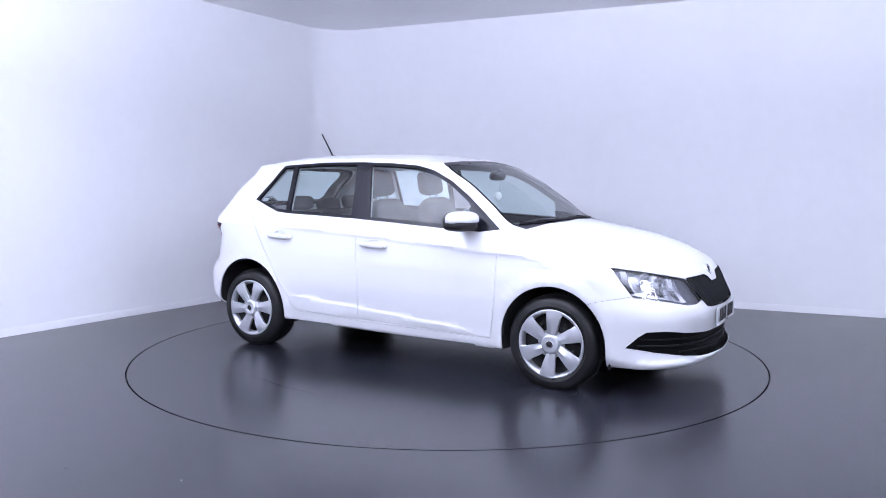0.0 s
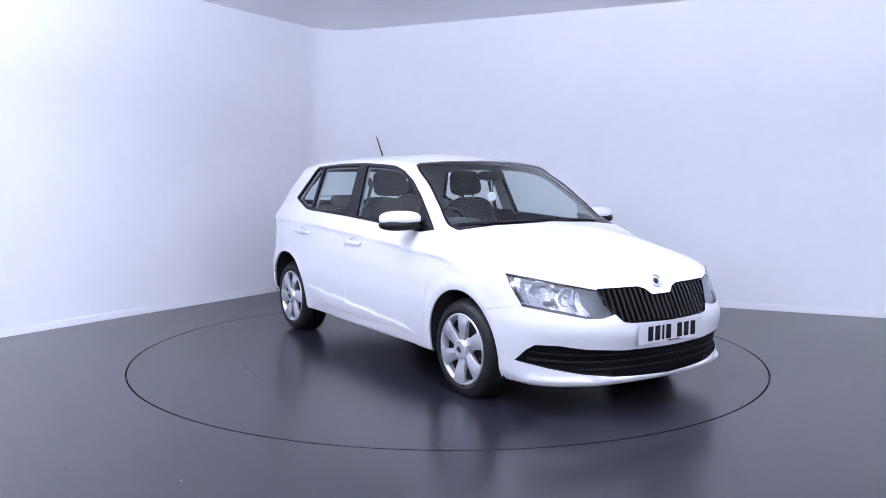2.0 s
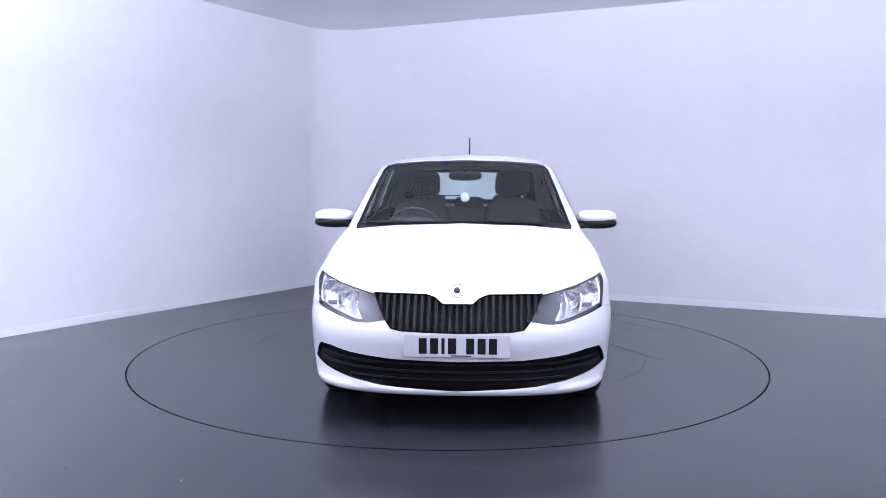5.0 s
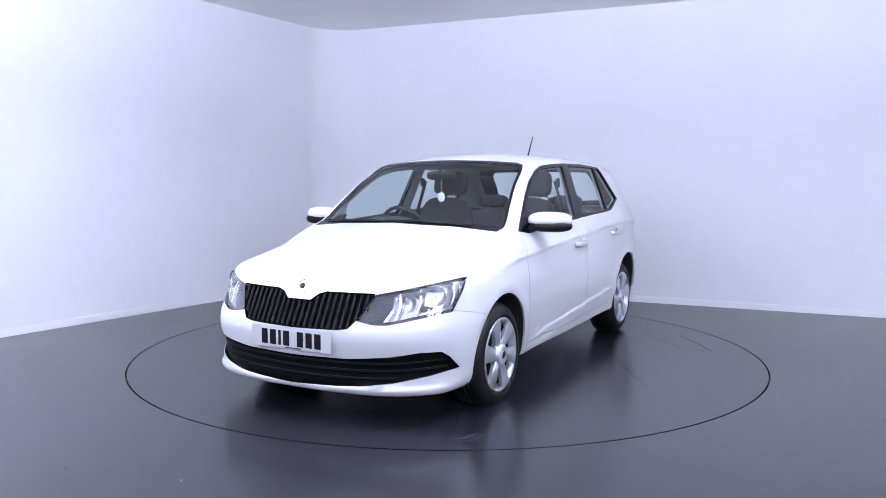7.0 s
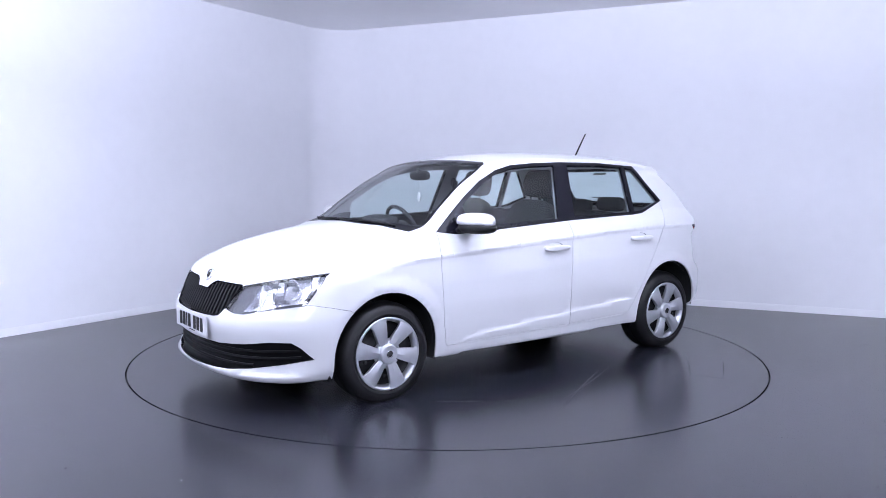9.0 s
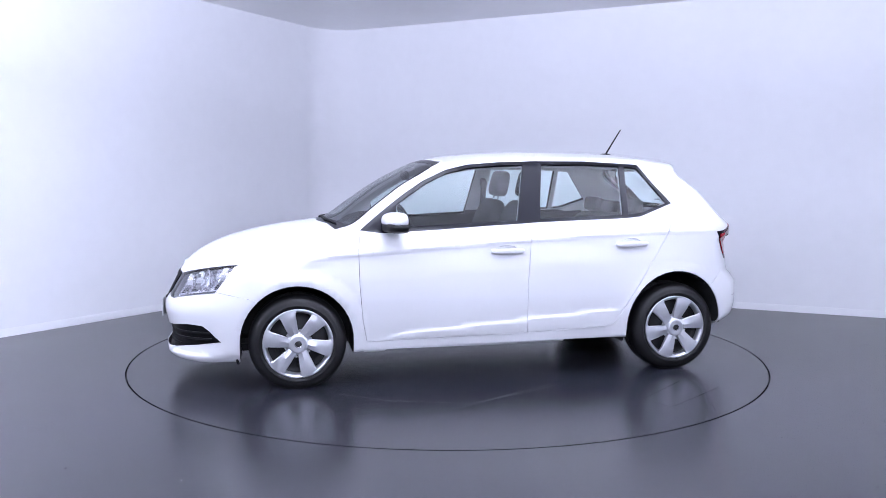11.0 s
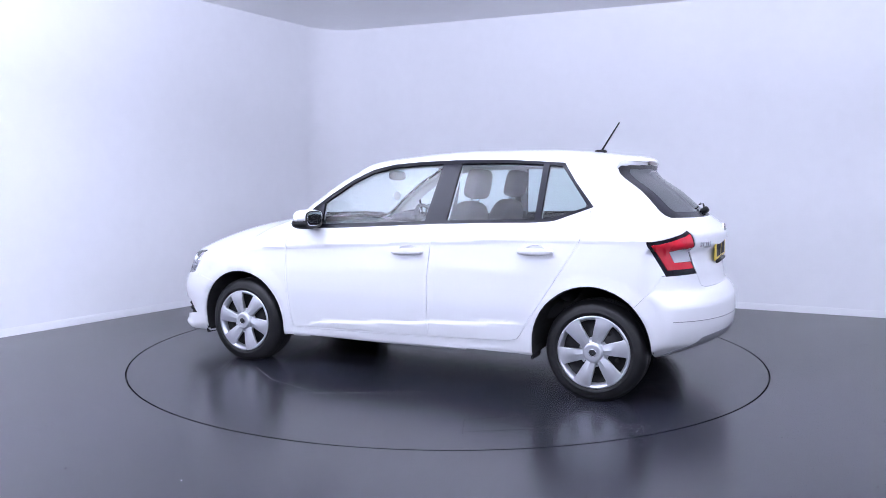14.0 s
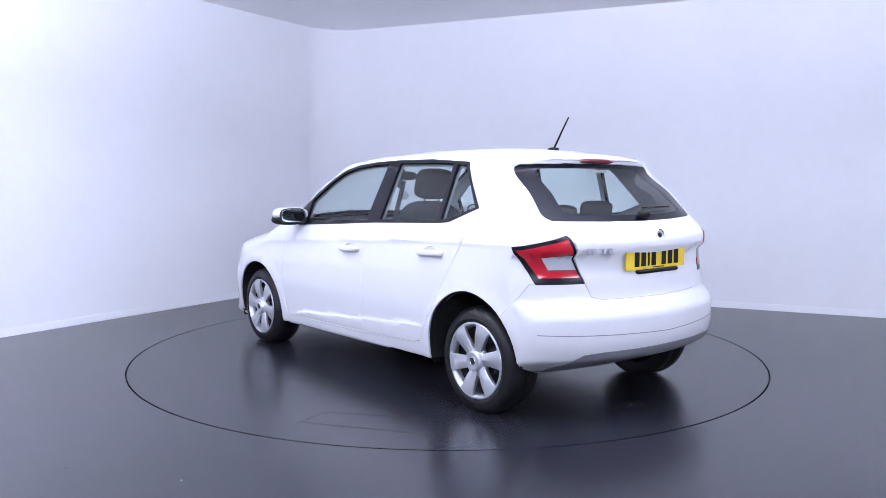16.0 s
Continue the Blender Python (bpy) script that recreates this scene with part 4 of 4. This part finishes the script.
bm = bmesh.new()
top = surf((-1.06, 0, 1.8), (0, 0, -1), .6)
blob(bm, (top.x, 0, top.z + .004), (.042, .022, .012), 2.4, 10)
aerial = part("aerial", bm, M_BLACK, car, "black roof aerial leaning back")
bm = bmesh.new()
tube(bm, [(top.x - .005, 0, top.z + .008), (top.x - .055, 0, top.z + .09), (top.x - .118, 0, top.z + .190)], .0065, 8, .0045)
part("rod", bm, M_BLACK, aerial)


def wiper(pts, parent, name="wiper"):
    bm = bmesh.new()
    tube(bm, pts[:3], .006, 6, .005)
    w = part(name, bm, M_BLACK, parent, "black wiper arm and blade")
    bm = bmesh.new()
    tube(bm, pts[3:], .005, 6)
    part("blade", bm, M_BLACK, w)
    return w


def on_screen(x, y, lift=.014):
    q = surf((x, y, 1.9), (0, 0, -1), 1.2)
    return q + surf_n(q) * lift


for y0, y1 in ((.50, -.02), (-.06, -.56)):
    wiper([on_screen(1.055 - .30 * y0 ** 2, y0, .004), on_screen(1.05 - .30 * ((y0 + y1) / 2) ** 2, (y0 + y1) / 2, .008), on_screen(1.035 - .30 * (y1 + .1) ** 2, y1 + .1, .010)]
          + [on_screen(1.042 - .30 * (y1 + d) ** 2, y1 + d, .006) for d in (-.06, 0, .14, .3, .42)], windscreen)
bm = bmesh.new()
blob(bm, (1.035, 0, .982), (.03, .60, .010), 4, 10)
for v in bm.verts:
    v.co.x -= .26 * v.co.y ** 2
    v.co.z -= .10 * v.co.y ** 2
part("cowl", bm, M_BLACK, windscreen, "black plastic scuttle under the windscreen")


def on_gate(y, z, lift=.015):
    q = on_tail(y, z)
    return q + surf_n(q) * lift


wiper([on_gate(-.02, 1.065, .012), on_gate(-.08, 1.085, .028), on_gate(-.16, 1.092, .028)] + [on_gate(y, 1.098, .016) for y in (-.05, -.15, -.25, -.35)], tailgate, "rear_wiper")
bm = bmesh.new()
q = on_gate(-.02, 1.065, .010)
blob(bm, q, (.030, .045, .022), 2.6, 8, (0, 40, 0))
part("wiper_hub", bm, M_BLACK, tailgate)


# ---- cabin ----
def front_seat(y):
    seat = holder("front_seat", car, "dark grey cloth front seat with headrest")
    seat.matrix_basis = pose(-.05, y, .30)
    bm = bmesh.new()
    blob(bm, (.18, 0, .16), (.27, .24, .09), 3.4, 10, (0, -8, 0))
    part("cushion", bm, M_CLOTH, seat)
    bm = bmesh.new()
    blob(bm, (-.16, 0, .50), (.085, .235, .33), 4.2, 12, (0, -17, 0), .08)
    part("backrest", bm, M_CLOTH, seat)
    bm = bmesh.new()
    blob(bm, (-.295, 0, .935), (.052, .138, .098), 4.2, 12, (0, -12, 0), .04)
    hr = part("headrest", bm, M_CLOTH, seat)
    for dy in (-.06, .06):
        bm = bmesh.new()
        tube(bm, [(-.245, dy, .76), (-.285, dy, .88)], .007)
        part("headrest_post", bm, M_CHROME, hr)


front_seat(.355)
front_seat(-.355)
rear = holder("rear_seat", car, "dark grey cloth rear bench")
bm = bmesh.new()
blob(bm, (-.70, 0, .48), (.27, .62, .10), 4, 10)
part("cushion", bm, M_CLOTH, rear)
bm = bmesh.new()
blob(bm, (-1.03, 0, .76), (.085, .62, .27), 4, 12, (0, -16, 0))
part("backrest", bm, M_CLOTH, rear)
for y in (.34, -.34, 0):
    bm = bmesh.new()
    blob(bm, (-1.12, y, 1.075 - .02 * (y == 0)), (.045, .13, .055), 4.0, 10, (0, -10, 0))
    part("headrest", bm, M_CLOTH, rear)
bm = bmesh.new()
box(bm, (-1.36, 0, .98), (.42, 1.14, .02), bevel=.006)
part("parcel_shelf", bm, M_DARKTRIM, car, smooth=False)
bm = bmesh.new()
prof = [(.98, .90), (.86, .955), (.70, .965), (.55, .945), (.47, .90), (.46, .84), (.53, .70), (.56, .50), (.98, .45)]
rows = [[bm.verts.new((x - .10 * (y / .68) ** 2, y, z)) for x, z in prof] for y in [-.68 + 1.36 * i / 16 for i in range(17)]]
for a, b in zip(rows, rows[1:]):
    for j in range(len(prof)):
        k = (j + 1) % len(prof)
        bm.faces.new((a[j], b[j], b[k], a[k]))
bm.faces.new(rows[0])
bm.faces.new(rows[-1][::-1])
dash = sharp(part("dashboard", bm, M_DARKTRIM, car, "dark grey plastic dashboard"), 50)
bm = bmesh.new()
blob(bm, (.56, -.355, .965), (.10, .17, .045), 2.6, 10)
part("instrument_hood", bm, M_DARKTRIM, dash)
wheel_m = pose(.36, -.355, .90, 0, -64, 0)
bm = bmesh.new()
ringp = [wheel_m @ Vector((.182 * math.cos(a), .182 * math.sin(a), 0)) for a in [2 * math.pi * i / 40 for i in range(41)]]
tube(bm, ringp, .014, 10)
steer = part("steering_wheel", bm, M_DARKTRIM, car, "dark grey steering wheel")
bm = bmesh.new()
blob(bm, (0, 0, 0), (.065, .075, .03), 3, 10)
for a in (90, -90, 180):
    tube(bm, [(0, 0, 0), (.175 * math.cos(radians(a)), .175 * math.sin(radians(a)), .004)], .016, 8)
bm.transform(wheel_m)
part("steering_hub", bm, M_DARKTRIM, steer)
bm = bmesh.new()
tube(bm, [wheel_m @ Vector((0, 0, 0)), (.55, -.355, .84)], .035, 12)
part("steering_column", bm, M_DARKTRIM, steer)
bm = bmesh.new()
blob(bm, (.455, 0, 1.290), (.022, .115, .034), 3, 12, (0, 12, 0))
imirror = part("interior_mirror", bm, M_BLACK, car, "black interior mirror")
bm = bmesh.new()
tube(bm, [(.462, 0, 1.31), (.475, 0, 1.335)], .012)
part("stem", bm, M_BLACK, imirror)
bm = bmesh.new()
tube(bm, [(.460, .0, 1.27), (.460, .0, 1.175)], .0018, 5)
part("cord", bm, M_WHITE, imirror)
bm = bmesh.new()
lathe(bm, [(.0005, -.008), (.026, -.008), (.033, -.004), (.034, 0), (.033, .004), (.026, .008), (.0005, .008)], 24, Matrix.Translation((.460, 0, 1.142)) @ Matrix.Rotation(radians(70), 4, "Z"))
part("pendant", bm, M_WHITE, imirror, "round white hanging pendant")
for s in (1, -1):      # belts on the middle pillars
    bm = bmesh.new()
    box(bm, (-.275, .61 * s, 1.05), (.045, .004, .42), (17 * s, 0, 0))
    part("seat_belt", bm, M_DARKTRIM, car, smooth=False)
    bm = bmesh.new()
    box(bm, (-.27, .575 * s, 1.24), (.05, .02, .07), bevel=.008)
    part("belt_guide", bm, M_DARKTRIM, car, smooth=False)
skin.free()
for ob in car.children_recursive:
    if ob.type == "MESH" and ob.data.materials[0] in (M_GLASS, M_SCREEN, M_LENS):
        ob.visible_shadow = False


# ---- marks on floor, turntable and wall ----
def strip(bm, pts, width, z, wide1=None):
    rows = []
    n = len(pts)
    for i, p in enumerate(pts):
        d = (Vector(pts[min(i + 1, n - 1)]) - Vector(pts[max(i - 1, 0)])).normalized()
        o = Vector((-d.y, d.x)) * width * (.4 + .6 * math.sin(math.pi * (i + .5) / n))
        a, b = Vector(p) + o, Vector(p) - o
        rows.append([bm.verts.new((*a, z)), bm.verts.new((*b, z))])
    for a, b in zip(rows, rows[1:]):
        bm.faces.new((a[0], a[1], b[1], b[0]))
    bmesh.ops.recalc_face_normals(bm, faces=bm.faces)
    if bm.faces and bm.faces[:][0].normal.z < 0:
        bmesh.ops.reverse_faces(bm, faces=bm.faces)
    return bm


bm = strip(bmesh.new(), [(-.905, 1.742), (-1.07, 1.634), (-1.24, 1.517), (-1.403, 1.402)], .0022, .0012)
part("score_line", bm, M_MARK, turntable, "thin dark score in the turntable cover", smooth=False)
bm = strip(bmesh.new(), [(-1.24, 1.22), (-1.04, 1.385), (-.83, 1.552)], .0018, .0012)
part("score_line", bm, M_MARK, turntable, smooth=False)
bm = strip(bmesh.new(), [(-.83, 1.552), (-.87, 1.66), (-.92, 1.78)], .0016, .0012)
part("score_line", bm, M_MARK, turntable, smooth=False)
for pts in ([(.262, 1.488), (.07, 1.41), (-.137, 1.316), (-.35, 1.21), (-.543, 1.111)], [(.36, 1.596), (.0, 1.37), (-.41, 1.135)], [(-.70, -1.35), (-.30, -1.46), (.15, -1.50)], [(.9, 1.1), (.6, 1.32), (.2, 1.44)]):
    bm = strip(bmesh.new(), pts, .0022, .0010)
    part("tyre_scuff", bm, M_PALE, turntable, "faint pale scuff", smooth=False)


def speck(name, at, size, material, turn=0.0, label="small dark crumb on the floor", wall_n=None):
    """A crumb of dirt: a low uneven chip."""
    bm = bmesh.new()
    ring = []
    for k in range(7):
        a = 2 * math.pi * k / 7
        r = .7 + .5 * random.random()
        ring.append(bm.verts.new((size[0] * r * math.cos(a), size[1] * r * math.sin(a), 0)))
    peak = bm.verts.new((0, 0, size[2]))
    for k in range(7):
        bm.faces.new((ring[k], ring[(k + 1) % 7], peak))
    bm.faces.new(ring[::-1])
    ob = mesh_ob(name, bm, material, smooth=True)
    ob.matrix_world = pose(*at, 0, 0, turn)
    if wall_n is not None:
        ob.matrix_world = Matrix.Translation(at) @ Vector((-wall_n.x, -wall_n.y, 0)).to_track_quat("Z", "Y").to_matrix().to_4x4()
    return tagged(ob, label, "dirt")


for at, size, turn in (((-1.669, -2.483, 0), (.010, .004, .003), 20), ((1.785, -2.654, 0), (.006, .005, .003), 0), ((2.302, -1.756, 0), (.007, .005, .003), 10), ((-3.281, .391, 0), (.012, .008, .003), 0),
                       ((-1.047, -2.633, 0), (.006, .004, .002), 0), ((3.241, .215, 0), (.016, .010, .002), 0)):
    speck("floor_crumb", at, size, M_MARK, turn)
speck("floor_crumb", (-1.115, -2.62, 0), (.004, .004, .003), M_WHITE, 0, "tiny white crumb on the dark floor")


def wall_mark(name, p, q, width, material, label):
    """A thin raised line on a wall from p to q."""
    bm = bmesh.new()
    tube(bm, [p, (Vector(p) + Vector(q)) / 2, q], width, 6)
    return tagged(mesh_ob(name, bm, material), label, "wall mark", kind="structure")


M_CRACK = mat("hairline_crack", (0.30, 0.29, 0.29), 0.9, var=0.2)
M_DIRT = mat("grey_smudge", (0.42, 0.41, 0.42), 0.9, var=0.2)
wall_mark("wall_crack", (1.062, 2.815, 1.943), (1.514, 2.612, 1.937), .0016, M_DIRT, "faint hairline crack in the white wall")
wall_mark("ceiling_crack", (-.77, 3.625, CEIL - .001), (-.53, 3.525, CEIL - .001), .003, M_CRACK, "dark hairline crack where wall meets ceiling")
N2D, N1D = N2, N1
speck("wall_smudge", (3.208, 1.85, 0.457), (.022, .006, .002), M_DIRT, 0, "small grey scuff on the white wall", N2D)
speck("wall_smudge", (-3.563, .474, .262), (.008, .008, .002), M_DIRT, 0, "small grey spot on the white wall", N1D)


def motions():
    rows = [(0, -30.46), (1, -42.9), (2, -55.2), (3, -67.45), (4, -80.0), (5, -92.6), (6.5, -112.1), (7.5, -124.8), (8.5, -137.3), (9.0, -143.5),
            (10.25, -158.7), (11.5, -174.0), (12.5, -186.35), (13.5, -198.8), (14.5, -211.35), (15.25, -220.8), (16.0, -230.25)]
    at = Vector(CAR_AT)
    walk(car, [(t, pose(0, 0, 0, 0, 0, a) @ Matrix.Translation(at)) for t, a in rows])
    walk(turntable, [(t, pose(0, 0, 0, 0, 0, a)) for t, a in rows])


motions()
